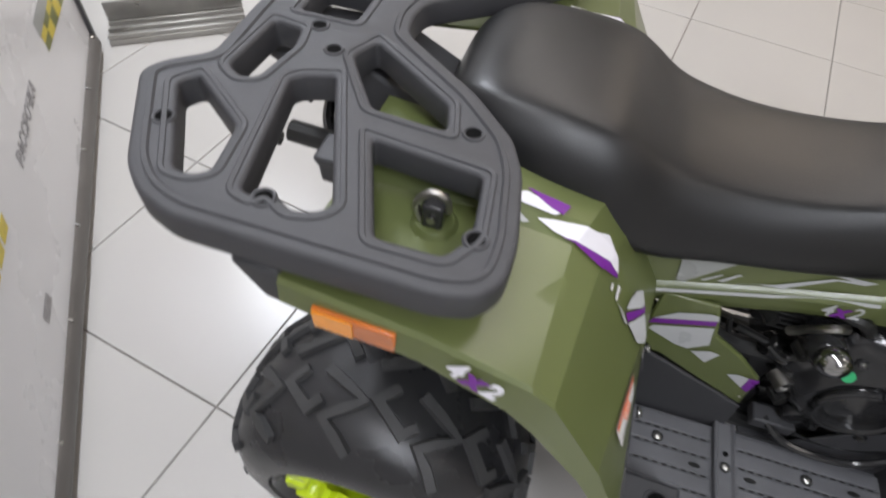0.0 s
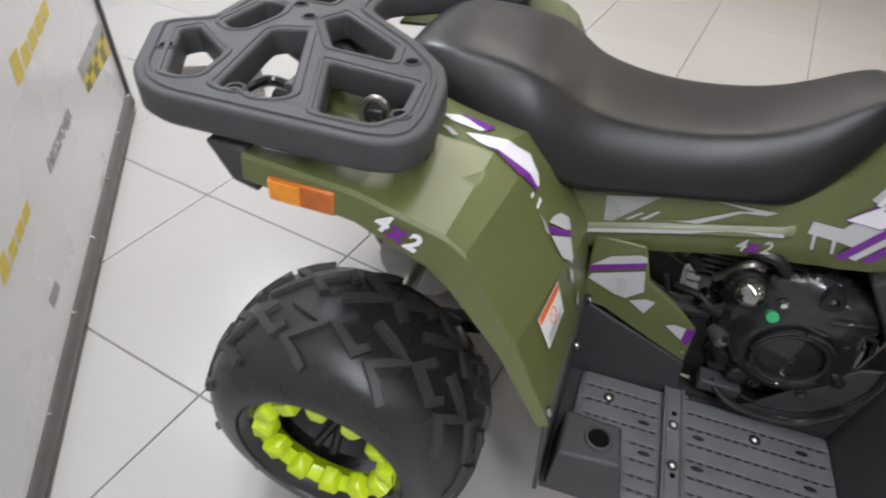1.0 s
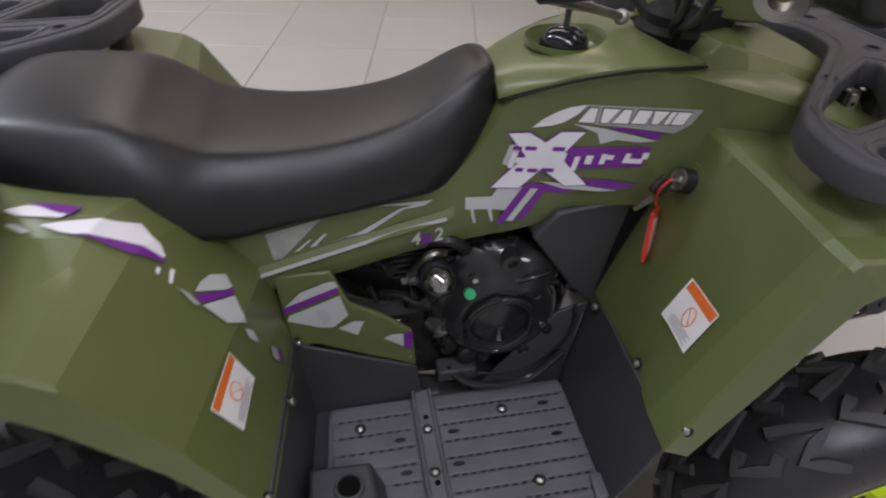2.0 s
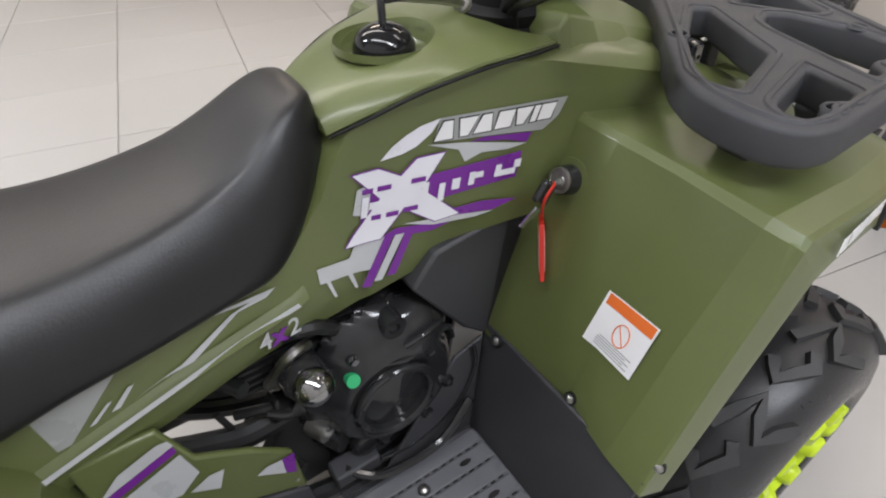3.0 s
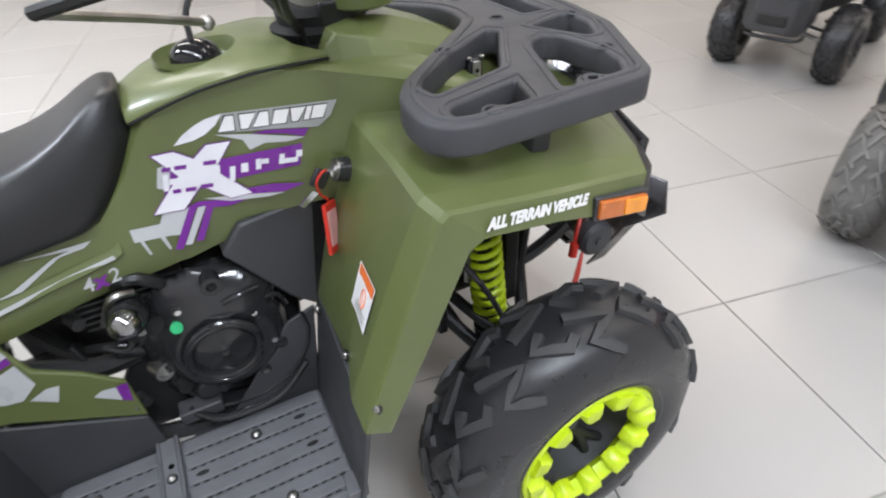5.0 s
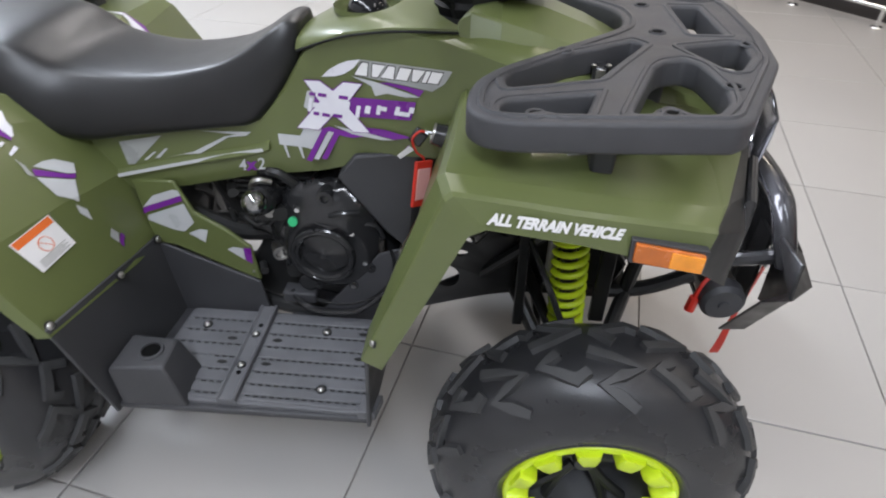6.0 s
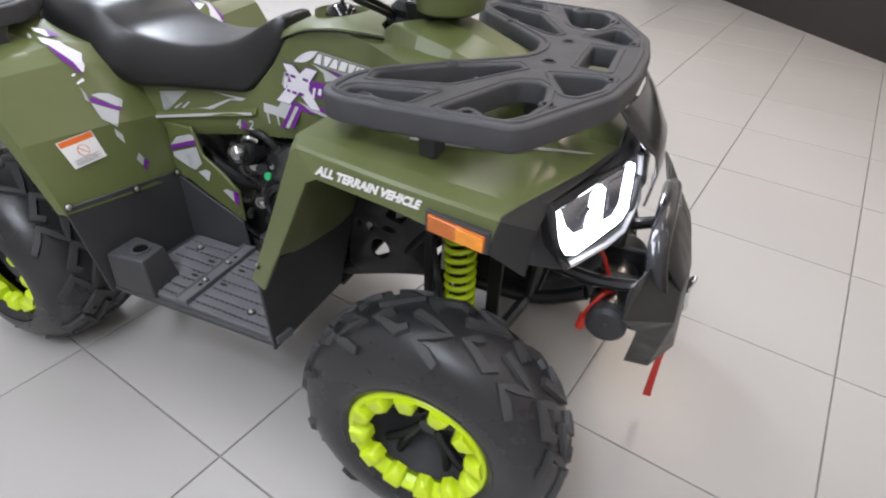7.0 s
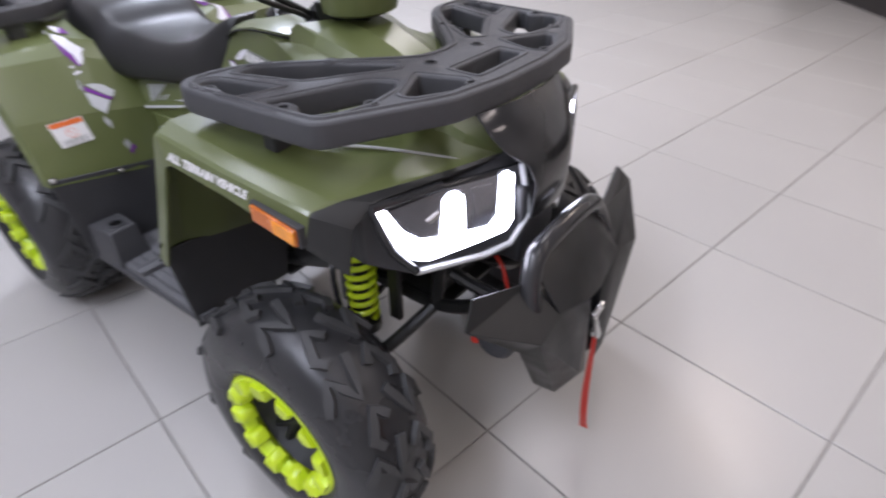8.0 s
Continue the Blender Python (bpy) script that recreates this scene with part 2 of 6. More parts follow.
def on_surface(poly, where, lift=0.0015, step=0.02):
    """A thin decal: the polygon's plane points laid on a curved surface by where(a, b)."""
    bm = bmesh.new()
    f0 = bm.faces.new([bm.verts.new((a, b, 0)) for a, b in poly])
    bmesh.ops.triangulate(bm, faces=[f0])
    for _ in range(5):
        long = [e for e in bm.edges if e.calc_length() > step]
        if not long:
            break
        bmesh.ops.subdivide_edges(bm, edges=long, cuts=1)
        bmesh.ops.triangulate(bm, faces=[f for f in bm.faces if len(f.verts) > 3])
    for v in bm.verts:
        v.co = where(v.co.x, v.co.y, lift)
    return bm


def empty(name):
    return new(name)


# ---------------------------------------------------------------- the room
def room_box(name, c, s, material, label, category):
    bm = box(c, s)
    bmesh.ops.transform(bm, matrix=ROOM, verts=bm.verts[:])
    ob = part(name, bm, material)
    return tagged(ob, label, category, kind="structure")


room_box("floor", (0.6, 2.03, -0.056), (10.4, 9.06, 0.1), GROUT, "grey cement bed under the pale glazed floor tiles", "floor")
floor = bpy.data.objects["floor"]
room_box("ceiling", (0.6, 2.03, 3.05), (10.4, 9.06, 0.1), CEIL, "grey painted flat ceiling with lamp panels", "ceiling")
room_box("wall_north", (-2.49, 5.24, 1.8), (4.22, 2.32, 2.4), PAINT, "pale painted wall above a dark base panel", "wall")
room_box("wall_north_base", (-2.48, 5.19, 0.3), (4.24, 2.40, 0.6), DARKW, "dark brown base panel along the wall", "wall panel")
room_box("wall_back", (0.6, 6.48, 1.5), (10.4, 0.16, 3.0), PAINT, "pale painted wall at the far end of the showroom", "wall")
room_box("wall_south", (0.6, -2.4, 1.5), (10.4, 0.16, 3.0), PAINT, "pale painted showroom wall", "wall")
room_box("wall_east", (5.72, 2.04, 1.5), (0.16, 8.7, 3.0), PAINT, "pale painted showroom wall", "wall")
room_box("wall_west", (-4.52, 2.04, 1.5), (0.16, 8.7, 3.0), PAINT, "pale painted showroom wall", "wall")

# Unseen lamps placed to match the light; 0.9 and 3.6 added as fill.
for iy, lamps, tint in ((-0.35, ((-2.4, 78.0), (-0.2, 15.0), (0.9, 7.0), (2.1, 40.0), (3.6, 28.0)), (0.89, 0.96, 1.03)),
                        (1.5, ((-2.85, 10.0), (-1.65, 8.0), (-0.45, 5.0), (1.8, 3.5), (4.0, 4.0)), (1.0, 0.93, 0.84)),
                        (3.1, ((-1.6, 16.0), (0.8, 5.0), (3.2, 5.0)), (1.0, 0.80, 0.58)),
                        (5.0, ((1.4, 12.0), (4.0, 11.0)), (1.0, 0.84, 0.66))):
    for ix, watts in lamps:
        ob = part("ceiling_light", box((0, 0, 0), (1.2, 0.3, 0.04)), PAINT)
        ob.matrix_world = ROOM @ Matrix.Translation((ix, iy, 2.975))
        tagged(ob, "slim rectangular ceiling lamp panel, unseen, placed to match the light", "ceiling lamp", "ceiling lamps")
        part("diffuser", box((0, 0, -0.024), (1.16, 0.26, 0.006)), LAMPG, ob, "glowing white diffuser")
        la = bpy.data.lights.new("panel_light", "AREA")
        la.shape, la.size, la.size_y, la.energy, la.color = "RECTANGLE", 1.16, 0.26, watts, tint
        lo = new("panel_light", la)
        lo.matrix_world = ROOM @ Matrix.Translation((ix, iy, 2.94))


# ---------------------------------------------------------------- the olive quad bike
quad = empty("quad_bike")
tagged(quad, "olive green quad bike with lime wheel rims standing on tiled floor", "quad bike")


def both(name, make, material, parent, label="", **kw):
    """A near part and its mirrored twin on the other side."""
    a = part(name, make(), material, parent, label, **kw)
    b = part(name, mirror_y(make()), material, parent, label, **kw)
    return a, b


def grid_panel(rows):
    bm = bmesh.new()
    vs = [[bm.verts.new(p) for p in r] for r in rows]
    for i in range(len(vs) - 1):
        for j in range(len(vs[0]) - 1):
            bm.faces.new((vs[i][j], vs[i][j + 1], vs[i + 1][j + 1], vs[i + 1][j]))
    return bm


def resample(G, k=4):
    out = []
    for i in range((len(G) - 1) * k + 1):
        a = min(i // k, len(G) - 2)
        u = i / k - a
        row = []
        for j in range((len(G[0]) - 1) * k + 1):
            b = min(j // k, len(G[0]) - 2)
            v = j / k - b
            row.append(Vector(G[a][b]) * (1 - u) * (1 - v) + Vector(G[a + 1][b]) * u * (1 - v) + Vector(G[a + 1][b + 1]) * u * v + Vector(G[a][b + 1]) * (1 - u) * v)
        out.append(row)
    return out


# --- tyres and wheels
def tyre_shape(R, rim, W):
    half = [(R, 0.0), (R - 0.002, W * 0.16), (R - 0.008, W * 0.29), (R - 0.020, W * 0.395), (R - 0.040, W * 0.468), (R - 0.062, W * 0.502), (R - 0.080, W * 0.506),
            (rim + 0.018, W * 0.485), (rim + 0.015, W * 0.492), (rim + 0.011, W * 0.478), (rim, W * 0.42), (rim - 0.006, W * 0.36)]
    lens = [0.0]
    for (r0, y0), (r1, y1) in zip(half, half[1:]):
        lens.append(lens[-1] + math.hypot(r1 - r0, y1 - y0))
    return half, lens


def tyre(R, rim, W):
    half, _ = tyre_shape(R, rim, W)
    prof = [(r, -y) for r, y in half[::-1]] + half[1:]
    bm = lathe(prof, 72)
    return bm


def lug_mesh(R, rim, W, pts, w, lug_h, material):
    """One raised tread bar with mitred corners, at angle 0."""
    half, lens = tyre_shape(R, rim, W)
    end = lens[4] - 0.004
    bm = bmesh.new()

    def at(theta, l, h):
        s, a = (1 if l >= 0 else -1), abs(l)
        i = 0
        while i < len(lens) - 2 and a > lens[i + 1]:
            i += 1
        t = (a - lens[i]) / (lens[i + 1] - lens[i])
        (r0, y0), (r1, y1) = half[i], half[i + 1]
        nr, ny = (y1 - y0), -(r1 - r0)
        k = math.hypot(nr, ny)
        r, y = r0 + (r1 - r0) * t + h * nr / k, y0 + (y1 - y0) * t + h * ny / k
        return (r * math.cos(theta), s * y, r * math.sin(theta))

    P = [Vector((a * R, l * end)) for a, l in pts]
    spine = []
    for i, p in enumerate(P):
        da = (p - P[i - 1]).normalized() if i else (P[1] - p).normalized()
        db = (P[i + 1] - p).normalized() if i < len(P) - 1 else da
        na, nb = Vector((-da.y, da.x)), Vector((-db.y, db.x))
        spine.append((p, (na + nb) / max(0.95, 1 + na.dot(nb))))
        if i < len(P) - 1:
            spine.append(((p + P[i + 1]) / 2, nb))
    rows = []
    for p, n in spine:
        n = n * w / 2
        rows.append([bm.verts.new(at(v.x / R, v.y, h)) for v, h in ((p + n * 1.12, -0.003), (p + n * 0.80, lug_h), (p - n * 0.80, lug_h), (p - n * 1.12, -0.003))])
    for A, B in zip(rows, rows[1:]):
        for k in range(3):
            bm.faces.new((A[k], A[k + 1], B[k + 1], B[k]))
    bm.faces.new(rows[0])
    bm.faces.new(rows[-1][::-1])
    finish(bm, 0.5)
    me = bpy.data.meshes.new("tread_lug")
    bm.to_mesh(me)
    bm.free()
    me.materials.append(material)
    return me


# each bar: its bends as (angle, share of the half width), its width, its place within the pitch
LUGS = [([(0.185, 0.08), (-0.090, 0.33), (0.120, 0.58), (-0.075, 0.86)], 0.0155, 0.0),
        ([(0.035, 0.10), (0.130, 0.29), (-0.055, 0.52), (-0.125, 0.40)], 0.0150, 0.5)]


def wheel(x, y, R, W, face, turn, n_lugs, bike, ring_mat, rubber=RUBBER, worn=LUGR):
    rim = 0.115
    hub = part("wheel", lathe([(0.0, -0.012), (0.020, -0.012), (0.022, 0.0), (0.030, 0.004), (0.034, 0.016), (0.070, 0.022), (0.085, 0.018), (0.097, -0.02), (0.104, -0.045),
                               (0.108, -0.02), (0.109, 0.06), (0.0, 0.06)], 40), TUB, bike, "wheel with black centre")
    part("tyre", tyre(R, rim, W), rubber, hub, "black knobbly tyre with chevron lugs", angle=0.5)
    for pts, w, shift in LUGS:
        for s in (-1, 1):
            me = lug_mesh(R, rim, W, [(a, s * l) for a, l in pts], w, 0.0080, worn)
            for k in range(n_lugs):
                lug = new("tread_lug", me)
                lug.parent = hub
                lug.rotation_euler = (0, -2 * math.pi * (k + shift + (0.5 if s > 0 else 0)) / n_lugs, 0)
    part("rim_ring", lathe([(0.119, face + 0.012), (0.121, face + 0.000), (0.118, face - 0.004), (0.111, face - 0.005), (0.102, face + 0.003), (0.098, face + 0.014), (0.114, face + 0.034)], 56, close=True),
         ring_mat, hub, "coloured outer rim ring")
    for k in range(12):
        a = 2 * math.pi * k / 12
        m = pose(0, 0, 0, 0, -math.degrees(a), 0)
        pts = []
        for yy, sc in ((face - 0.013, 0.80), (face - 0.008, 1.0), (face + 0.014, 1.08)):
            pts.append([(0.113, yy, -0.017 * sc), (0.113, yy, 0.017 * sc), (0.096 + (1 - sc) * 0.02, yy, 0.0145 * sc), (0.085 + (1 - sc) * 0.03, yy, 0.009 * sc),
                        (0.085 + (1 - sc) * 0.03, yy, -0.009 * sc), (0.096 + (1 - sc) * 0.02, yy, -0.0145 * sc)])
        bm = loft(pts)
        bmesh.ops.transform(bm, matrix=m, verts=bm.verts[:])
        part("rim_tooth", bm, ring_mat, hub, angle=0.9)
    for k in range(5):
        a = 2 * math.pi * (k + 0.5) / 5
        bm = bmesh.new()
        for da in (-0.16, 0.16):
            d0 = Vector((math.cos(a), 0, math.sin(a)))
            d1 = Vector((math.cos(a + da), 0, math.sin(a + da)))
            add_tube(bm, [d0 * 0.022 + Vector((0, -0.010, 0)), (d0 * 0.6 + d1 * 0.4) * 0.06 + Vector((0, -0.016, 0)), d1 * 0.100 + Vector((0, face + 0.045, 0))], 0.008, 8)
        part("spoke", bm, FRAMEB, hub)
    for k in range(4):
        a = 2 * math.pi * (k + 0.3) / 4
        part("wheel_nut", cyl((0.036 * math.cos(a), 0.02, 0.036 * math.sin(a)), (0.036 * math.cos(a), -0.004, 0.036 * math.sin(a)), 0.008, 0.007, 6), STEEL, hub, "steel wheel nut")
    part("hub_cap", cyl((0, 0.0, 0), (0, -0.024, 0), 0.019, 0.015, 20), TUB, hub)
    hub.location = (x, y, R + 0.0055)
    hub.rotation_euler = (0, 0.35 * x, turn)
    return hub


FX, RX = 1.063, 0.034
wheel(FX, -0.3366, 0.2245, 0.158, -0.0690, radians(1), 10, quad, LIME)
wheel(FX, 0.3366, 0.2245, 0.158, -0.0690, radians(181), 10, quad, LIME)
wheel(RX, -0.2832, 0.2145, 0.2365, -0.0960, 0, 11, quad, LIME)
wheel(RX, 0.2832, 0.2145, 0.2365, -0.0960, radians(180), 11, quad, LIME)

# --- racks
RACK_F = [(1.068, 0.0), (1.062, -0.036), (1.045, -0.058), (0.975, -0.127), (0.899, -0.203), (0.878, -0.238), (0.871, -0.270), (0.871, -0.312), (0.886, -0.333), (0.914, -0.341), (1.020, -0.335),
          (1.132, -0.326), (1.148, -0.312), (1.222, -0.160), (1.236, -0.060)]
HOLES_F = [[(0.904, -0.302), (0.912, -0.290), (1.002, -0.265), (0.988, -0.314), (0.966, -0.319), (0.957, -0.312), (0.944, -0.309), (0.930, -0.315), (0.922, -0.321), (0.906, -0.317)],
           [(0.908, -0.230), (0.915, -0.212), (0.978, -0.155), (1.066, -0.096), (1.077, -0.108), (1.035, -0.178), (1.010, -0.222), (0.912, -0.255)],
           [(1.034, -0.308), (1.078, -0.186), (1.092, -0.166), (1.116, -0.156), (1.130, -0.170), (1.141, -0.235), (1.134, -0.275), (1.116, -0.302), (1.092, -0.304), (1.084, -0.294), (1.071, -0.288), (1.058, -0.294), (1.052, -0.306)],
           [(1.124, -0.114), (1.160, -0.186), (1.172, -0.185), (1.197, -0.140), (1.200, -0.098), (1.186, -0.092)]]
RACK_R = [(-0.030, 0.0), (-0.024, -0.035), (0.0, -0.055), (0.073, -0.112), (0.122, -0.165), (0.139, -0.205), (0.152, -0.285), (0.150, -0.322), (0.135, -0.342), (0.105, -0.350), (-0.115, -0.346),
          (-0.152, -0.332), (-0.180, -0.305), (-0.243, -0.195), (-0.232, -0.172), (-0.195, -0.142), (-0.200, -0.050)]
HOLES_R = [[(-0.200, -0.198), (-0.188, -0.182), (-0.118, -0.236), (-0.110, -0.292), (-0.122, -0.301), (-0.140, -0.300)],
           [(-0.170, -0.155), (-0.165, -0.066), (-0.133, -0.071), (-0.126, -0.102), (-0.136, -0.162), (-0.150, -0.168)],
           [(-0.076, -0.303), (-0.104, -0.155), (-0.096, -0.146), (-0.066, -0.135), (0.0, -0.294), (-0.008, -0.304), (-0.028, -0.310), (-0.044, -0.300), (-0.056, -0.297), (-0.064, -0.306)],
           [(-0.062, -0.096), (-0.048, -0.064), (0.052, -0.138), (0.061, -0.174), (-0.014, -0.168)],
           [(0.002, -0.209), (0.108, -0.221), (0.116, -0.288), (0.100, -0.314), (0.044, -0.314)]]


def flip(poly):
    return [(x, -y) for x, y in poly]


def offset(poly, d):
    """The loop grown outward by d (any winding)."""
    area = sum(a[0] * b[1] - b[0] * a[1] for a, b in zip(poly, poly[1:] + poly[:1]))
    s = 1 if area > 0 else -1
    out, n = [], len(poly)
    for i in range(n):
        p0, p1, p2 = Vector(poly[i - 1]), Vector(poly[i]), Vector(poly[(i + 1) % n])
        a, b = (p1 - p0).normalized(), (p2 - p1).normalized()
        na, nb = Vector((a.y, -a.x)) * s, Vector((b.y, -b.x)) * s
        m = (na + nb)
        m = m / max(0.5, m.dot(na)) if m.length > 1e-6 else na
        out.append(tuple(p1 + m * d))
    return out


def rack(outline, holes, center, bolts, z, feet, label, shift):
    full = outline + flip([p for p in outline[::-1] if abs(p[1]) > 1e-6])
    hs = holes + [flip(h)[::-1] for h in holes] + center
    loops = [fillet(offset(full, 0.001), 0.012, 4)] + [fillet(h, 0.007, 4) for h in hs]
    bm = slab(loops, 0.034, 0.005)
    ob = part("luggage_rack", bm, PLASTIC, quad, label, angle=0.7)
    ob.location = (0.5 * shift, shift, z - 0.017)
    bead = tube([(*p, 0.0158) for p in fillet(offset(full, -0.0135), 0.014, 5)], 0.0042, 6, False, True)
    part("raised_bead", bead, PLASTIC, ob)
    for h in hs:
        b2 = tube([(*p, 0.0154) for p in fillet(offset(h, 0.0095), 0.010, 4)], 0.0038, 6, False, True)
        part("raised_bead", b2, PLASTIC, ob)
    for bx, by in bolts:
        for s in (1, -1):
            b3 = lathe([(0.0, 0.0140), (0.0074, 0.0150), (0.0080, 0.0186), (0.0100, 0.0190), (0.0115, 0.0165)], 16, "Z")
            bmesh.ops.translate(b3, verts=b3.verts[:], vec=(bx, by * s, 0))
            part("bolt_collar", b3, PLASTIC, ob)
            # solid disc, its black stands for the shade in the bolt hole
            b4 = cyl((bx, by * s, 0.0150), (bx, by * s, 0.0176), 0.0074, n=16)
            part("bolt", b4, VOID, ob, "black disc painted as a bolt hole's shade")
    for fx, fy, fz in feet:
        for s in (1, -1):
            b5 = loft([[(fx + a * k, s * (fy + b * k), h) for a, b in ((-0.015, -0.018), (0.015, -0.018), (0.015, 0.018), (-0.015, 0.018))] for k, h in ((1.15, -0.016), (0.9, -0.030), (0.85, fz - z + 0.012))])
            part("rack_foot", b5, TUB, ob, bevel=0.004)
    return ob


rack(RACK_F, HOLES_F, [[(1.146, 0.062), (1.184, 0.062), (1.188, -0.062), (1.148, -0.062)]],
     [(0.939, -0.322), (1.070, -0.306), (1.149, -0.236), (1.103, -0.061), (0.979, -0.142), (1.206, -0.100)], 0.752,
     [(0.93, -0.265, 0.69), (1.016, -0.285, 0.68), (1.10, -0.10, 0.68)], "charcoal plastic front luggage rack with angular cut-outs", 0.008)
rack(RACK_R, HOLES_R, [[(-0.150, 0.035), (-0.085, 0.035), (-0.085, -0.035), (-0.150, -0.035)]],
     [(-0.182, -0.248), (-0.053, -0.307), (0.120, -0.292), (0.086, -0.172), (-0.116, -0.060), (-0.084, -0.096)], 0.743,
     [(0.126, -0.25, 0.68), (-0.04, -0.20, 0.68)], "charcoal plastic rear luggage rack with angular cut-outs", 0)

# --- rear fender
REAR = [
    [(-0.030, -0.08, 0.690), (-0.030, -0.165, 0.694), (-0.030, -0.20, 0.678), (-0.030, -0.345, 0.696), (-0.030, -0.349, 0.692), (-0.030, -0.352, 0.668)],
    [(0.10, -0.10, 0.694), (0.10, -0.185, 0.698), (0.10, -0.205, 0.684), (0.10, -0.355, 0.690), (0.10, -0.359, 0.686), (0.10, -0.364, 0.659)],
    [(0.235, -0.10, 0.660), (0.212, -0.185, 0.680), (0.200, -0.212, 0.676), (0.192, -0.360, 0.668), (0.194, -0.364, 0.664), (0.178, -0.370, 0.631)],
    [(0.270, -0.095, 0.615), (0.246, -0.182, 0.646), (0.232, -0.215, 0.652), (0.214, -0.361, 0.653), (0.216, -0.365, 0.649), (0.205, -0.372, 0.608)],
    [(0.325, -0.098, 0.53), (0.314, -0.18, 0.54), (0.305, -0.22, 0.545), (0.278, -0.362, 0.552), (0.279, -0.366, 0.548), (0.262, -0.374, 0.538)],
    [(0.345, -0.105, 0.400), (0.345, -0.18, 0.405), (0.342, -0.22, 0.41), (0.333, -0.364, 0.430), (0.334, -0.367, 0.430), (0.320, -0.374, 0.434)],
]
both("rear_fender", lambda: grid_panel(resample(REAR)), GREEN, quad, "glossy olive plastic rear fender", thick=0.005, bevel=0.004, segs=3, angle=0.16)

# --- front fender
FRONT = [
    [(0.772, -0.105, 0.412), (0.772, -0.25, 0.435), (0.753, -0.322, 0.440), (0.752, -0.364, 0.434), (0.753, -0.368, 0.433), (0.780, -0.374, 0.425)],
    [(0.815, -0.110, 0.560), (0.812, -0.25, 0.565), (0.800, -0.328, 0.567), (0.806, -0.362, 0.560), (0.808, -0.366, 0.560), (0.838, -0.374, 0.545)],
    [(0.858, -0.115, 0.690), (0.854, -0.25, 0.691), (0.848, -0.336, 0.689), (0.857, -0.362, 0.682), (0.860, -0.366, 0.680), (0.884, -0.374, 0.644)],
    [(0.865, -0.115, 0.697), (0.861, -0.25, 0.697), (0.857, -0.336, 0.696), (0.865, -0.360, 0.689), (0.868, -0.365, 0.686), (0.902, -0.374, 0.654)],
    [(1.00, -0.110, 0.690), (1.00, -0.25, 0.686), (1.00, -0.330, 0.676), (1.00, -0.352, 0.668), (1.00, -0.357, 0.664), (1.00, -0.362, 0.632)],
    [(1.145, -0.10, 0.674), (1.155, -0.24, 0.660), (1.149, -0.308, 0.652), (1.139, -0.3345, 0.6437), (1.139, -0.3395, 0.6397), (1.128, -0.346, 0.5936)],
]
LAMP_EDGE = [(1.246, -0.045, 0.642), (1.220, -0.165, 0.648), (1.186, -0.268, 0.643), (1.182, -0.303, 0.624), (1.182, -0.307, 0.620), (1.176, -0.318, 0.552)]
SEAM = [Vector(a).lerp(Vector(b), k) for a, b, k in zip(FRONT[-1], LAMP_EDGE, (0.92, 0.78, 0.25, 0.03, 0.03, 0.03))]
both("nose_corner", lambda: grid_panel(resample([FRONT[-1], SEAM])), GREEN, quad, "olive nose cover running up to the headlight", thick=0.005, bevel=0.002, angle=0.3)
both("lamp_surround", lambda: grid_panel(resample([SEAM, LAMP_EDGE])), FRAMEB, quad, "black plastic edge beside the headlight", thick=0.005, bevel=0.002, angle=0.3)
both("front_fender", lambda: grid_panel(resample(FRONT)), GREEN, quad, "glossy olive plastic front fender", thick=0.005, bevel=0.004, segs=3, angle=0.16)


# --- tank and side covers
def side_y(x, z):
    return 0.085 + 0.15 * (0.58 - z) + 0.25 * max(0.0, x - 0.62) + 0.10 * max(0.0, 0.5 - x)


BODY = [  # x, lower edge, shoulder, crown
    (0.255, 0.490, 0.590, 0.600), (0.34, 0.494, 0.592, 0.605), (0.42, 0.503, 0.600, 0.612), (0.50, 0.516, 0.606, 0.62), (0.555, 0.525, 0.615, 0.64),
    (0.60, 0.530, 0.662, 0.688), (0.62, 0.533, 0.694, 0.711), (0.635, 0.536, 0.716, 0.728), (0.68, 0.552, 0.740, 0.749), (0.72, 0.578, 0.751, 0.759), (0.78, 0.585, 0.757, 0.764),
    (0.83, 0.590, 0.752, 0.761), (0.90, 0.600, 0.736, 0.758), (0.96, 0.605, 0.722, 0.746), (1.02, 0.610, 0.700, 0.722), (1.12, 0.605, 0.660, 0.678), (1.165, 0.600, 0.640, 0.655)]


def body_section(x, lo, sh, top):
    half = []
    for k in range(5):
        z = lo + (sh - lo) * k / 4
        half.append((side_y(x, z) - (0.012 if k == 0 else 0), z))
    ys = side_y(x, sh)
    if x < 0.63:
        ys = min(ys, 0.085)
    half += [(ys - 0.012, sh + 0.35 * (top - sh)), (ys - 0.035, sh + 0.7 * (top - sh)), (ys * 0.35, top)]
    return [(x, -y, z) for y, z in half] + [(x, y, z) for y, z in half[::-1]]


sc = part("side_cover", loft([body_section(*b) for b in BODY]), GREEN, quad, "olive tank and side cover", angle=0.5, bevel=0.004)


def deck_section(x, w, z0, z1):
    half = [(w, z0), (w - 0.001, z0 + 0.0025), (w * 0.94, z0 + 0.34 * (z1 - z0)), (w * 0.80, z0 + 0.66 * (z1 - z0)), (w * 0.5, z0 + 0.90 * (z1 - z0))]
    return [(x, -y, z) for y, z in half] + [(x, 0, z1)] + [(x, y, z) for y, z in half[::-1]]


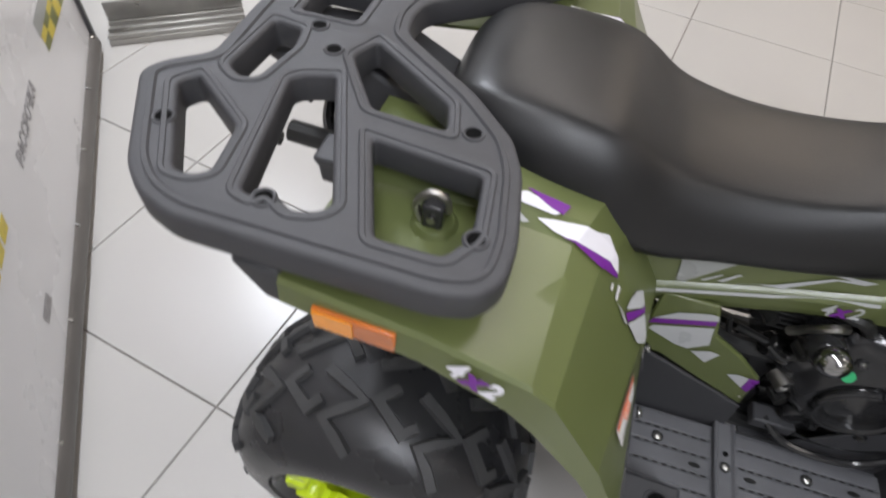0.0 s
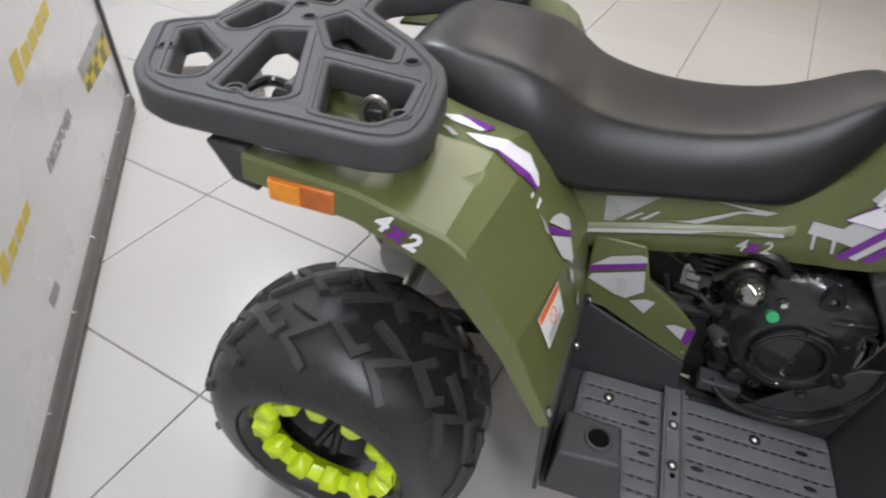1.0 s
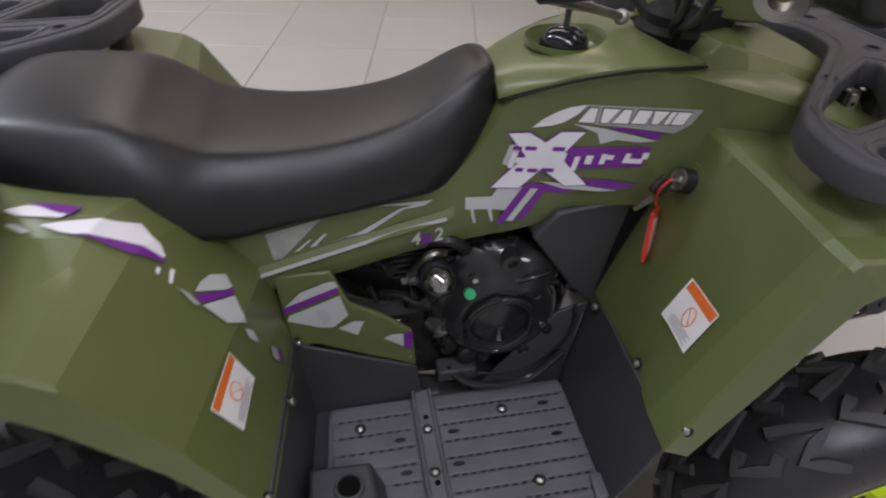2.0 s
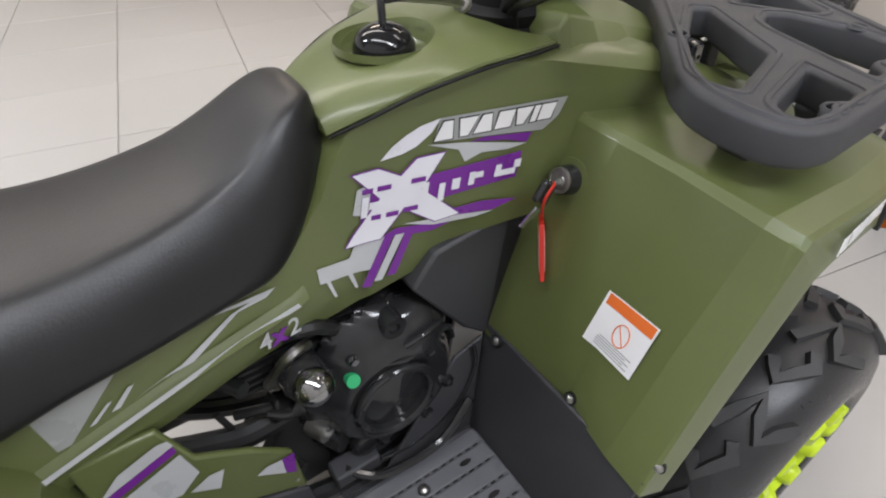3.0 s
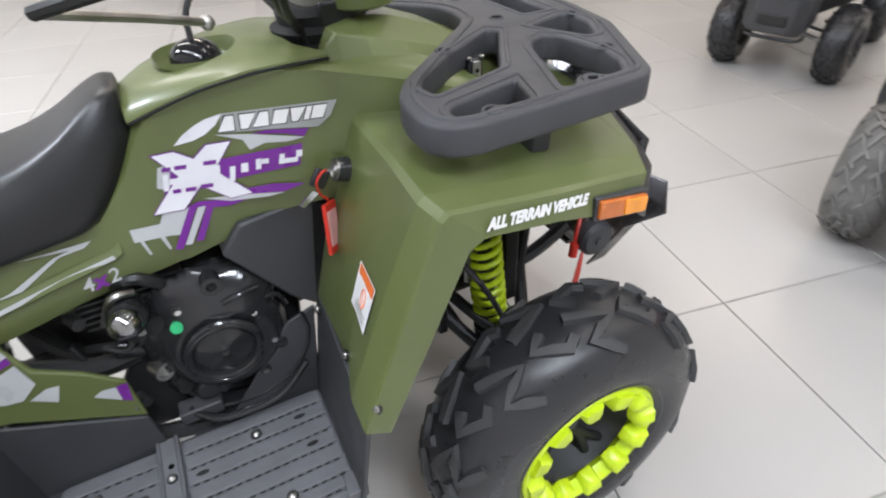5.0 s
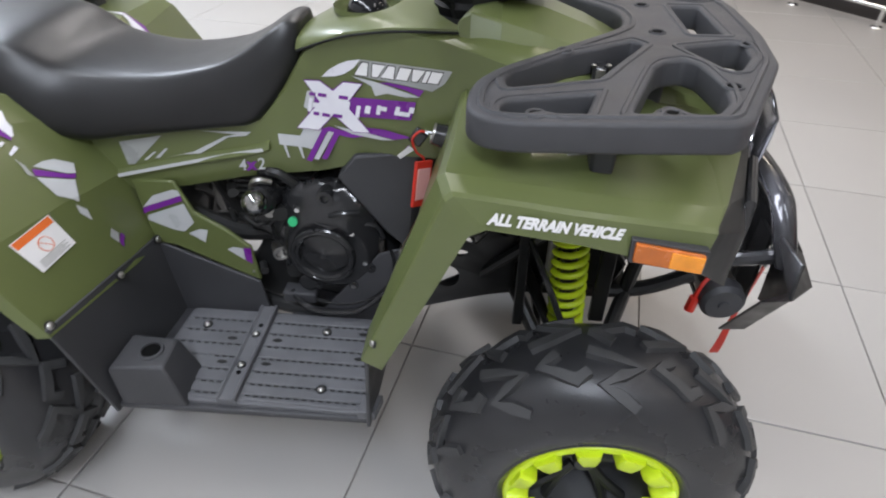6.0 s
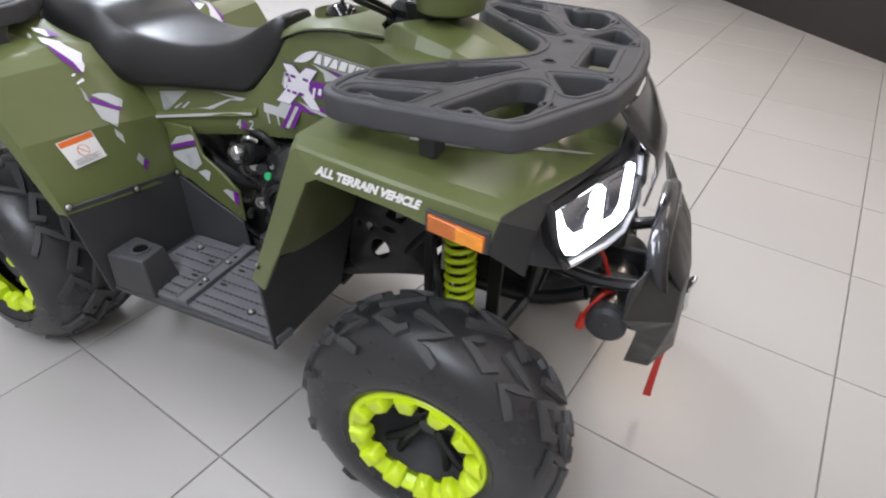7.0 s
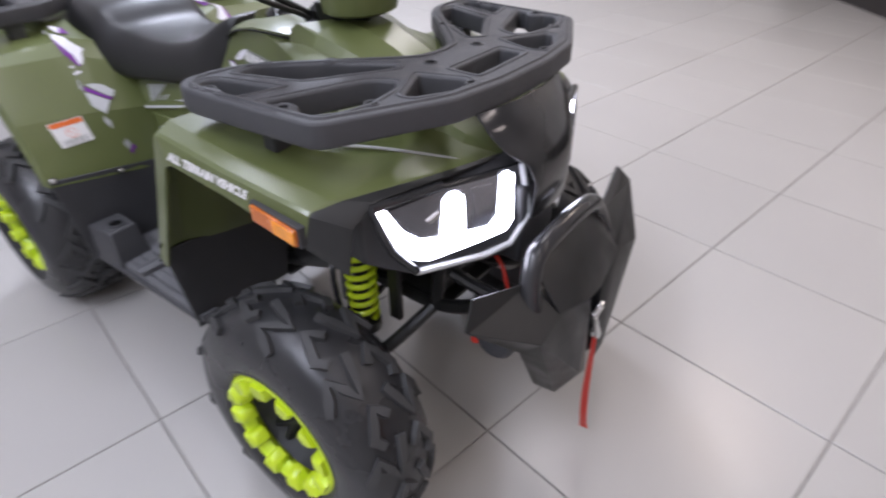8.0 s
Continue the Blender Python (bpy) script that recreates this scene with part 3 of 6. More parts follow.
tc = part("tank_cover", loft([deck_section(0.620, 0.060, 0.716, 0.734), deck_section(0.65, 0.074, 0.730, 0.748), deck_section(0.70, 0.090, 0.749, 0.761), deck_section(0.76, 0.101, 0.760, 0.770),
                         deck_section(0.81, 0.104, 0.762, 0.769), deck_section(0.852, 0.094, 0.758, 0.764), deck_section(0.90, 0.07, 0.742, 0.752)]), GREEN, quad, "raised olive tank top cover", angle=0.5)
SEAM_LINE = [(0.622, -0.063, 0.715), (0.65, -0.0775, 0.7285), (0.70, -0.0935, 0.7475), (0.76, -0.1045, 0.7585), (0.81, -0.1075, 0.7605), (0.852, -0.0965, 0.757)]
both("cover_seam", lambda: tube(SEAM_LINE, 0.0017, 6), BOOT, quad, "dark seam below the tank cover")


def carve(ob, cutter):
    """Cuts a hollow into a part and keeps the plain mesh."""
    me = bpy.data.meshes.new("cutter")
    cutter.to_mesh(me)
    cutter.free()
    cut = new("cutter", me)
    mods = [(m.width, m.segments) for m in ob.modifiers if m.type == "BEVEL"]
    ob.modifiers.clear()
    m = ob.modifiers.new("carve", "BOOLEAN")
    m.operation, m.object, m.solver = "DIFFERENCE", cut, "EXACT"
    bpy.context.view_layer.update()
    res = bpy.data.meshes.new_from_object(ob.evaluated_get(bpy.context.evaluated_depsgraph_get()))
    ob.modifiers.clear()
    ob.data = res
    bpy.data.objects.remove(cut)


for ob in (tc, sc):
    carve(ob, loft([[(0.822, -0.052, z), (0.845, -0.078, z), (0.93, -0.07, z), (0.93, 0.07, z), (0.845, 0.078, z), (0.822, 0.052, z), (0.812, 0.0, z)] for z in (0.715, 0.82)]))
    carve(ob, cyl((0.715, 0, 0.742), (0.715, 0, 0.806), 0.040, 0.062, 40))
cap = part("fuel_cap", lathe([(0.0, 0.0300), (0.010, 0.0290), (0.019, 0.0255), (0.026, 0.0195), (0.030, 0.011), (0.0312, 0.0)], 32, "Z"), CAPB, quad, "glossy black domed fuel cap")
cap.location = (0.715, 0, 0.748)
ring = part("cap_well", lathe([(0.0, -0.016), (0.036, -0.016), (0.043, -0.010), (0.0475, 0.0), (0.0485, 0.0035), (0.0490, -0.004)], 36, "Z"), GREEN, quad, "olive rim round the fuel cap")
ring.location = (0.715, 0, 0.761)
part("vent_hose", tube([(0.715, 0, 0.776), (0.720, 0.004, 0.81), (0.75, 0.01, 0.84), (0.80, 0.02, 0.85)], 0.004, 8), GLOSSB, quad, "thin black vent hose")

# --- seat
SEATS = [  # x, half width, side bottom, edge height, crown
    (0.030, 0.060, 0.672, 0.690, 0.702), (0.045, 0.104, 0.662, 0.704, 0.724), (0.085, 0.137, 0.656, 0.716, 0.741), (0.150, 0.149, 0.642, 0.714, 0.741), (0.212, 0.150, 0.622, 0.704, 0.734),
    (0.246, 0.147, 0.606, 0.688, 0.719), (0.277, 0.139, 0.597, 0.672, 0.700), (0.310, 0.131, 0.591, 0.664, 0.690), (0.364, 0.122, 0.597, 0.658, 0.683), (0.430, 0.114, 0.602, 0.660, 0.684), (0.500, 0.104, 0.608, 0.671, 0.697),
    (0.545, 0.094, 0.612, 0.690, 0.716), (0.580, 0.078, 0.640, 0.714, 0.738), (0.605, 0.062, 0.675, 0.730, 0.750), (0.622, 0.046, 0.700, 0.735, 0.748)]


def seat_section(x, w, b, e, c):
    half = [(w * 0.84, b - 0.004), (w * 0.95, b + 0.002), (w * 1.005, b + 0.20 * (e - b)), (w * 0.955, b + 0.62 * (e - b)), (w * 0.86, e), (w * 0.75, e + 0.60 * (c - e)), (w * 0.70, e + 0.80 * (c - e)), (w * 0.62, e + 0.90 * (c - e)), (w * 0.32, e + 0.98 * (c - e)), (0.0, c)]
    return [(x, -y, z) for y, z in half] + [(x, y, z) for y, z in half[-2::-1]]


secs = [seat_section(*s) for s in SEATS]
fine = list(zip(*[smooth_path(c, 3) for c in zip(*secs)]))
part("seat", loft(fine), SEAT, quad, "black vinyl seat with stitched pillion hump", angle=1.0, sub=1)

# --- foot wells
def wall(a, b, c, d, t):
    bm = bmesh.new()
    vs = [Vector(p) for p in (a, b, c, d)]
    n = (vs[1] - vs[0]).cross(vs[3] - vs[0]).normalized() * t
    A = [bm.verts.new(p) for p in vs]
    B = [bm.verts.new(p + n) for p in vs]
    bm.faces.new(A)
    bm.faces.new(B[::-1])
    for i in range(4):
        bm.faces.new((A[i], B[i], B[(i + 1) % 4], A[(i + 1) % 4]))
    return bm


def well_floor():
    return loft([[(x, y, z) for x, y in ((0.350, -0.118), (0.345, -0.338), (0.740, -0.330), (0.745, -0.118))] for z in (0.240, 0.252)])


wells = both("foot_well", well_floor, TUB, quad, "black plastic foot well tray", bevel=0.003)
for w, s in zip(wells, (1, -1)):
    for a, b, c, d, t in (((0.352, -0.118, 0.245), (0.341, -0.113, 0.412), (0.325, -0.366, 0.442), (0.338, -0.343, 0.236), 0.006),
                          ((0.742, -0.118, 0.245), (0.736, -0.334, 0.238), (0.757, -0.366, 0.448), (0.776, -0.105, 0.428), -0.006),
                          ((0.345, -0.113, 0.402), (0.352, -0.118, 0.245), (0.520, -0.118, 0.250), (0.512, -0.118, 0.330), 0.006),
                          ((0.725, -0.104, 0.396), (0.600, -0.116, 0.250), (0.745, -0.116, 0.250), (0.768, -0.105, 0.412), 0.006)):
        bm = wall(a, b, c, d, t)
        part("well_wall", bm if s > 0 else mirror_y(bm), TUB, w, bevel=0.002)


def plate():
    bm = loft([[(x, y, z) for x, y in fillet([(0.376 + d, -0.128 - d), (0.742 - d, -0.128 - d), (0.742 - d, -0.326 + d), (0.366 + d, -0.326 + d)], 0.012, 3)] for d, z in ((0, 0.251), (0, 0.259), (0.002, 0.261))])
    return bm


ROWS = [-0.156, -0.183, -0.211, -0.238, -0.265, -0.290, -0.312]


def plank(y0, y1, a, b):
    """One raised plank of the tread plate between two rows of slots."""
    return loft([[(a + d, y0 - d, z), (b - d, y0 - d, z), (b - d, y1 + d, z), (a + d, y1 + d, z)] for d, z in ((0, 0.2595), (0.0, 0.2625), (0.0015, 0.2636))])


def slots(y, a, b):
    """A row of dark dashes that paint the shade in short slots."""
    bm = bmesh.new()
    n = int((b - a) / 0.0125)
    for i in range(n):
        c = a + (i + 0.5) * (b - a) / n
        add_box(bm, (c, y, 0.2618), (0.0074, 0.0022, 0.0012))
    return bm


def oval(x, y):
    return loft([[(x + 0.0085 * math.cos(k) * (1 if abs(math.cos(k)) < 0.8 else 1.05), y + 0.0038 * math.sin(k), z) for k in [2 * math.pi * i / 18 for i in range(18)]] for z in (0.2630, 0.2642)])


trays = both("tread_plate", plate, TREAD, quad, "grooved charcoal tread plate")
for tp, s in zip(trays, (1, -1)):
    turn_over = (lambda b: b) if s > 0 else mirror_y
    edges = [-0.131] + ROWS + [-0.324]
    for a, b in ((0.380, 0.500), (0.534, 0.739)):
        for y0, y1 in zip(edges, edges[1:]):
            part("plank", turn_over(plank(y0 - 0.0022, y1 + 0.0022, a, b)), TREAD, tp, angle=0.4)
    # solid dark dashes and ovals carry the slots' shade in their colour
    for i, y in enumerate(ROWS):
        part("dashed_groove", turn_over(slots(y, 0.386 if i < 3 else 0.458, 0.496)), FRAMEB, tp, "dark dashes painted for the shade in the slots")
        part("dashed_groove", turn_over(slots(y, 0.538, 0.733)), FRAMEB, tp, "dark dashes painted for the shade in the slots")
    for x, y in ((0.476, -0.199), (0.479, -0.251), (0.553, -0.249), (0.555, -0.197), (0.700, -0.170), (0.704, -0.225)):
        part("oval_slot", turn_over(oval(x, y)), FRAMEB, tp, "dark oval painted for the shade in a slot")
    part("raised_lip", turn_over(loft([[(0.726, -0.296, z), (0.757, -0.296, z), (0.750, -0.331, z), (0.722, -0.331, z)] for z in (0.252, 0.270)])), TREAD, tp, bevel=0.002)


def strip():
    """A folded cross strip: a flat bar with two upturned lips."""
    bm = loft([[(x, y, z) for x, z in ((0.502, 0.262), (0.502, 0.2725), (0.505, 0.2740), (0.508, 0.2700), (0.526, 0.2700), (0.529, 0.2740), (0.532, 0.2725), (0.532, 0.262))] for y in (-0.122, -0.328)])
    return bm


strips = both("cross_strip", strip, TREAD, quad, "folded charcoal cross strip")
for cs, s in zip(strips, (1, -1)):
    for y in (-0.171, -0.275):
        # black disc for the shade in the strip's hole
        part("strip_hole", cyl((0.518, y * s, 0.2695), (0.518, y * s, 0.2705), 0.0042, n=12), VOID, cs, "small black disc painted as a hole's shade")


def peg():
    bm = loft([[(0.352, -0.338, 0.252), (0.456, -0.334, 0.252), (0.450, -0.258, 0.252), (0.352, -0.256, 0.252)],
               [(0.354, -0.336, 0.328), (0.438, -0.328, 0.328), (0.433, -0.266, 0.328), (0.356, -0.264, 0.328)],
               [(0.357, -0.333, 0.333), (0.435, -0.325, 0.333), (0.430, -0.269, 0.333), (0.359, -0.267, 0.333)]])
    return bm


pegs = both("foot_block", peg, TUB, quad, "hollow black plastic foot block", bevel=0.003)
for p, s in zip(pegs, (1, -1)):
    # the block is solid here; a black disc paints the hole's shade
    part("block_hole", cyl((0.404, -0.297 * s, 0.3300), (0.404, -0.297 * s, 0.3340), 0.014, n=20), VOID, p, "round black disc painted as the hole's shade")
    part("hole_rim", lathe([(0.014, 0.0), (0.0145, 0.003), (0.018, 0.0025), (0.019, 0.0)], 24, "Z"), TUB, p).location = (0.404, -0.297 * s, 0.3335)


def bolt(p, d=(0, 0, 1), r=0.0066, parent=None):
    """A domed bolt head on a dark washer."""
    p, d = Vector(p), Vector(d).normalized()
    m = Matrix.Translation(p) @ d.to_track_quat("Z", "Y").to_matrix().to_4x4()
    bm = lathe([(0.0, 0.0052), (r * 0.45, 0.0048), (r * 0.80, 0.0030), (r * 0.92, 0.0), (r * 0.92, -0.002)], 14, "Z")
    bmesh.ops.transform(bm, matrix=m, verts=bm.verts[:])
    b = part("bolt", bm, STEEL, parent or quad, "bright steel bolt head")
    bm = lathe([(r * 0.85, 0.0012), (r * 1.14, 0.0010), (r * 1.18, -0.002)], 14, "Z")
    bmesh.ops.transform(bm, matrix=m, verts=bm.verts[:])
    part("washer", bm, FRAMEB, b, "dark washer")


for s in (1, -1):
    for bx, by in ((0.421, 0.172), (0.635, 0.171), (0.657, 0.291)):
        bolt((bx, -by * s, 0.2645), r=0.0072)
    for by in (0.192, 0.260):
        bolt((0.517, -by * s, 0.271), r=0.0065)
    bolt((0.329, -0.356 * s, 0.441), (1, -0.3 * s, 0.4))
    bolt((0.346, -0.225 * s, 0.419), (1, 0, 0.3))
    bolt((0.352, -0.125 * s, 0.412), (1, 0, 0.3))
    bolt((0.771, -0.366 * s, 0.466), (-1, -0.3 * s, 0.3), 0.006)
    bolt((0.770, -0.256 * s, 0.445), (-1, 0, 0.3))
    bolt((0.768, -0.135 * s, 0.425), (-1, 0, 0.3))
    bolt((0.881, -0.0535 * s, 0.7565), (-0.5, -0.5 * s, 1), 0.005)


# --- lower green triangle panel and the dark air box panel
def vpanel():
    P = [(0.335, 0.520), (0.405, 0.520), (0.424, 0.463), (0.469, 0.434), (0.507, 0.399), (0.512, 0.328), (0.440, 0.362), (0.374, 0.395), (0.340, 0.398)]
    return loft([[(x, -0.103 - 0.008 * (0.52 - z) / 0.2, z) for x, z in P], [(x, -0.111 - 0.008 * (0.52 - z) / 0.2, z) for x, z in P]])


both("lower_side_panel", vpanel, GREEN, quad, "small olive lower side panel", bevel=0.003)


def airbox():
    P = [(0.670, 0.540), (0.700, 0.578), (0.790, 0.590), (0.840, 0.60), (0.800, 0.50), (0.785, 0.40), (0.740, 0.44)]
    return loft([[(x, -0.075, z) for x, z in P], [(x, -0.108, z) for x, z in P]])


both("inner_cover", airbox, TUB, quad, "matt black inner cover", bevel=0.004)


# --- engine
eng = part("engine", loft([[(x, y, z) for x, z in ((0.535, 0.32), (0.56, 0.27), (0.66, 0.25), (0.745, 0.30), (0.760, 0.42), (0.735, 0.500), (0.66, 0.510), (0.56, 0.49), (0.54, 0.45))] for y in (-0.070, 0.09)]),
           ENGB, quad, "glossy black single cylinder engine", bevel=0.01)


def blob(c, r, n=20):
    bm = bmesh.new()
    bmesh.ops.create_uvsphere(bm, u_segments=n, v_segments=n // 2, radius=1)
    bmesh.ops.transform(bm, matrix=Matrix.Translation(c) @ Matrix.Diagonal((*r, 1)), verts=bm.verts[:])
    return bm


def case_height(x, z):
    """How far the cast side case stands out: a round cover and two swellings that run into one another."""
    def swell(cx, cz, a, b, h, edge):
        q = math.hypot((x - cx) / a, (z - cz) / b)
        return h * max(0.0, min(1.0, (1 - q) / edge)) ** 0.5 if q < 1 else 0.0
    parts = (swell(0.640, 0.394, 0.090, 0.092, 0.036, 0.24), swell(0.676, 0.464, 0.052, 0.050, 0.040, 0.9), swell(0.612, 0.462, 0.050, 0.048, 0.026, 0.8), swell(0.640, 0.478, 0.052, 0.040, 0.031, 0.9),
             swell(0.566, 0.410, 0.035, 0.055, 0.016, 0.6))
    return sum(p ** 4 for p in parts) ** 0.25


def engine_case():
    bm = bmesh.new()
    nx, nz = 64, 66
    grid = {}
    for i in range(nx + 1):
        for k in range(nz + 1):
            x, z = 0.522 + 0.224 * i / nx, 0.290 + 0.240 * k / nz
            h = case_height(x, z)
            if h > 0.0005 or any(case_height(x + a, z + b) > 0.0005 for a in (-0.0036, 0.0036) for b in (-0.0037, 0.0037)):
                grid[i, k] = bm.verts.new((x, -0.079 - h, z))
    for i in range(nx):
        for k in range(nz):
            c = [grid.get(p) for p in ((i, k), (i + 1, k), (i + 1, k + 1), (i, k + 1))]
            if all(c):
                bm.faces.new(c)
    return bm


part("side_case", engine_case(), ENGB, eng, "glossy black cast side case", angle=1.2, thick=0.006)
part("cover_disc", lathe([(0.0, -0.003), (0.005, -0.004), (0.009, -0.001), (0.034, 0.001), (0.041, 0.004), (0.0425, -0.003), (0.046, -0.0055), (0.050, -0.004), (0.053, 0.005)], 48), ENGB, eng, "round black engine cover").matrix_basis = pose(0.634, -0.121, 0.396)
for a0, a1 in ((20, 92), (100, 175), (205, 330)):
    part("cover_rib", tube([(0.634 + 0.052 * math.cos(a), -0.1225, 0.396 + 0.052 * math.sin(a)) for a in [math.radians(a0 + (a1 - a0) * k / 16) for k in range(17)]], 0.0042, 8, False), ENGB, eng, "raised rib round the engine cover")
for pts in (((0.606, -0.111, 0.456), (0.616, -0.113, 0.459), (0.630, -0.115, 0.458), (0.650, -0.117, 0.452), (0.664, -0.118, 0.458)), ((0.652, -0.116, 0.474), (0.672, -0.120, 0.482), (0.700, -0.112, 0.480)), ((0.700, -0.104, 0.452), (0.722, -0.098, 0.446), (0.731, -0.094, 0.420))):
    part("case_ridge", tube(pts, 0.0042, 8), ENGB, eng, "raised casting ridge")
for a in (250, 300, 340):
    x, z = 0.640 + 0.074 * math.cos(math.radians(a)), 0.394 + 0.074 * math.sin(math.radians(a))
    b = part("case_lug", cyl((x, -0.098, z), (x, -0.117, z), 0.0105, 0.0085, 14), ENGB, eng)
    part("case_bolt", cyl((x, -0.117, z), (x, -0.1215, z), 0.0052, 0.0046, 6), STEEL if a == 300 else ENGB, b, "hexagon case bolt")
for x, y, z in ((0.685, -0.117, 0.442), (0.701, -0.116, 0.380), (0.596, -0.105, 0.474)):
    b = part("case_lug", cyl((x, -0.085, z), (x, y + 0.003, z), 0.0100, 0.0080, 14), ENGB, eng)
    part("case_bolt", cyl((x, y + 0.003, z), (x, y - 0.002, z), 0.0056, 0.0046, 6), CHROME, b, "bright case bolt")
part("case_flange", cyl((0.594, -0.095, 0.322), (0.594, -0.112, 0.322), 0.020, 0.017, 18), ENGB, eng, "rounded lower case lug", bevel=0.003)
dome = part("starter_dome", blob((0.541, -0.132, 0.503), (0.0205, 0.019, 0.0195), 24), DARKM, eng, "shiny dark metal dome")
part("dome_collar", lathe([(0.0175, -0.004), (0.0215, 0.000), (0.024, 0.012), (0.024, 0.050), (0.0, 0.050)], 28), ENGB, dome, "black collar of the dome").matrix_basis = pose(0.541, -0.122, 0.497, -20, 0, 0)
part("guard_rod", tube([(0.645 + 0.106 * math.cos(a), -0.118, 0.386 + 0.102 * math.sin(a)) for a in [math.radians(-112 + 8 * k) for k in range(17)]], 0.0028, 8, False), ENGB, eng, "thin curved guard rod")
part("case_flange", tube([(0.560, -0.092, 0.335), (0.556, -0.094, 0.385), (0.568, -0.098, 0.425)], 0.005, 8), ENGB, eng)
part("hose_end", lathe([(0.0, 0.004), (0.0095, 0.002), (0.0105, -0.004), (0.0140, -0.004), (0.0148, 0.020)], 24), STEEL, eng, "bright hose end ring").matrix_basis = pose(0.551, -0.099, 0.379, 0, 0, 25)
part("hose_stub", cyl((0.556, -0.085, 0.379), (0.535, -0.050, 0.372), 0.013, n=14), ENGB, eng)
part("round_sticker", cyl((0.5905, -0.0850, 0.4440), (0.5882, -0.1135, 0.4560), 0.0080, n=24), DOT, eng, "small round green sticker")
part("cylinder", loft([[(x, y, z) for x, y in ((0.50, -0.055), (0.60, -0.055), (0.60, 0.055), (0.50, 0.055))] for z in (0.47, 0.52)]), FRAMEB, eng, bevel=0.004)
for k in range(6):
    part("cooling_fin", box((0.55, 0, 0.462 + k * 0.010), (0.13, 0.14, 0.004)), FRAMEB, eng)
part("case_boss", lathe([(0.006, -0.004), (0.007, -0.012), (0.014, -0.012), (0.016, 0.03)], 24), ENGB, eng, "round hollow boss").location = (0.645, -0.098, 0.500)
part("gear_housing", loft([[(x, y, z) for x, z in ((0.440, 0.245), (0.560, 0.245), (0.560, 0.425), (0.512, 0.405), (0.502, 0.370), (0.484, 0.342), (0.440, 0.336), (0.395, 0.345), (0.395, 0.290))] for y in (-0.068, -0.050)]), FRAMEB, eng, "dark gear housing behind the engine", bevel=0.005)
part("brace_tube", tube([(0.370, -0.062, 0.440), (0.430, -0.062, 0.408), (0.480, -0.064, 0.393), (0.545, -0.064, 0.400)], 0.015, 10), FRAMEB, eng)
part("drain_block", box((0.575, -0.105, 0.292), (0.060, 0.03, 0.022)), TUB, eng, "dull dark bracket", bevel=0.003)
part("starter_motor", cyl((0.505, -0.070, 0.425), (0.56, -0.070, 0.405), 0.018, n=18), ENGB, eng, bevel=0.003)
part("shift_lever", tube([(0.56, -0.11, 0.30), (0.60, -0.135, 0.285), (0.68, -0.14, 0.29), (0.735, -0.13, 0.33)], 0.006, 8), ENGB, eng)
random.seed(5)
for k in range(8):
    a = Vector((random.uniform(0.44, 0.54), random.uniform(-0.09, -0.03), random.uniform(0.42, 0.53)))
    b = a + Vector((random.uniform(0.03, 0.12), random.uniform(-0.02, 0.02), random.uniform(-0.07, 0.05)))
    m = (a + b) / 2 + Vector((0, -0.015, random.uniform(-0.03, 0.03)))
    part("hose", tube([a, m, b], random.choice((0.004, 0.006, 0.009)), 8), FRAMEB if k % 7 else STEEL, eng)
for k in range(10):
    p = (random.uniform(0.43, 0.56), random.uniform(-0.085, -0.05), random.uniform(0.33, 0.50))
    part("fitting", cyl(p, (p[0] + 0.01, p[1] - 0.02, p[2]), random.uniform(0.006, 0.014), n=10), STEEL if k % 5 == 0 else FRAMEB, eng)

# --- frame, axle and suspension
fr = part("frame", tube([(-0.15, -0.10, 0.62), (0.05, -0.10, 0.60), (0.30, -0.09, 0.50), (0.42, -0.09, 0.30), (0.60, -0.09, 0.235), (0.76, -0.09, 0.275), (0.95, -0.09, 0.40), (1.02, -0.09, 0.56), (1.15, -0.09, 0.60)], 0.014, 10),
          FRAMEB, quad, "black tubular steel frame")
part("frame_tube", mirror_y(tube([(-0.15, -0.10, 0.62), (0.05, -0.10, 0.60), (0.30, -0.09, 0.50), (0.42, -0.09, 0.30), (0.60, -0.09, 0.235), (0.76, -0.09, 0.275), (0.95, -0.09, 0.40), (1.02, -0.09, 0.56), (1.15, -0.09, 0.60)], 0.014, 10)), FRAMEB, fr)
for s in (1, -1):
    part("frame_tube", tube([(0.74, -0.09 * s, 0.262), (0.94, -0.09 * s, 0.328), (1.14, -0.09 * s, 0.335), (1.24, -0.09 * s, 0.38)], 0.013, 10), FRAMEB, fr)
    part("frame_tube", tube([(1.14, -0.09 * s, 0.335), (1.15, -0.09 * s, 0.45), (1.15, -0.09 * s, 0.60)], 0.012, 10), FRAMEB, fr)
    part("frame_tube", tube([(0.88, -0.09 * s, 0.34), (0.98, -0.14 * s, 0.47), (1.10, -0.09 * s, 0.52)], 0.009, 8), FRAMEB, fr)
for z in (0.36, 0.47, 0.57):
    part("cross_member", cyl((1.0 + 0.1 * (z - 0.27), -0.09, z), (1.0 + 0.1 * (z - 0.27), 0.09, z), 0.012), FRAMEB, fr)
part("front_bulkhead", loft([[(x, y, z) for x, z in ((0.97, 0.34), (1.12, 0.31), (1.14, 0.37), (1.06, 0.48), (0.98, 0.47))] for y in (-0.07, 0.07)]), FRAMEB, fr, bevel=0.006)
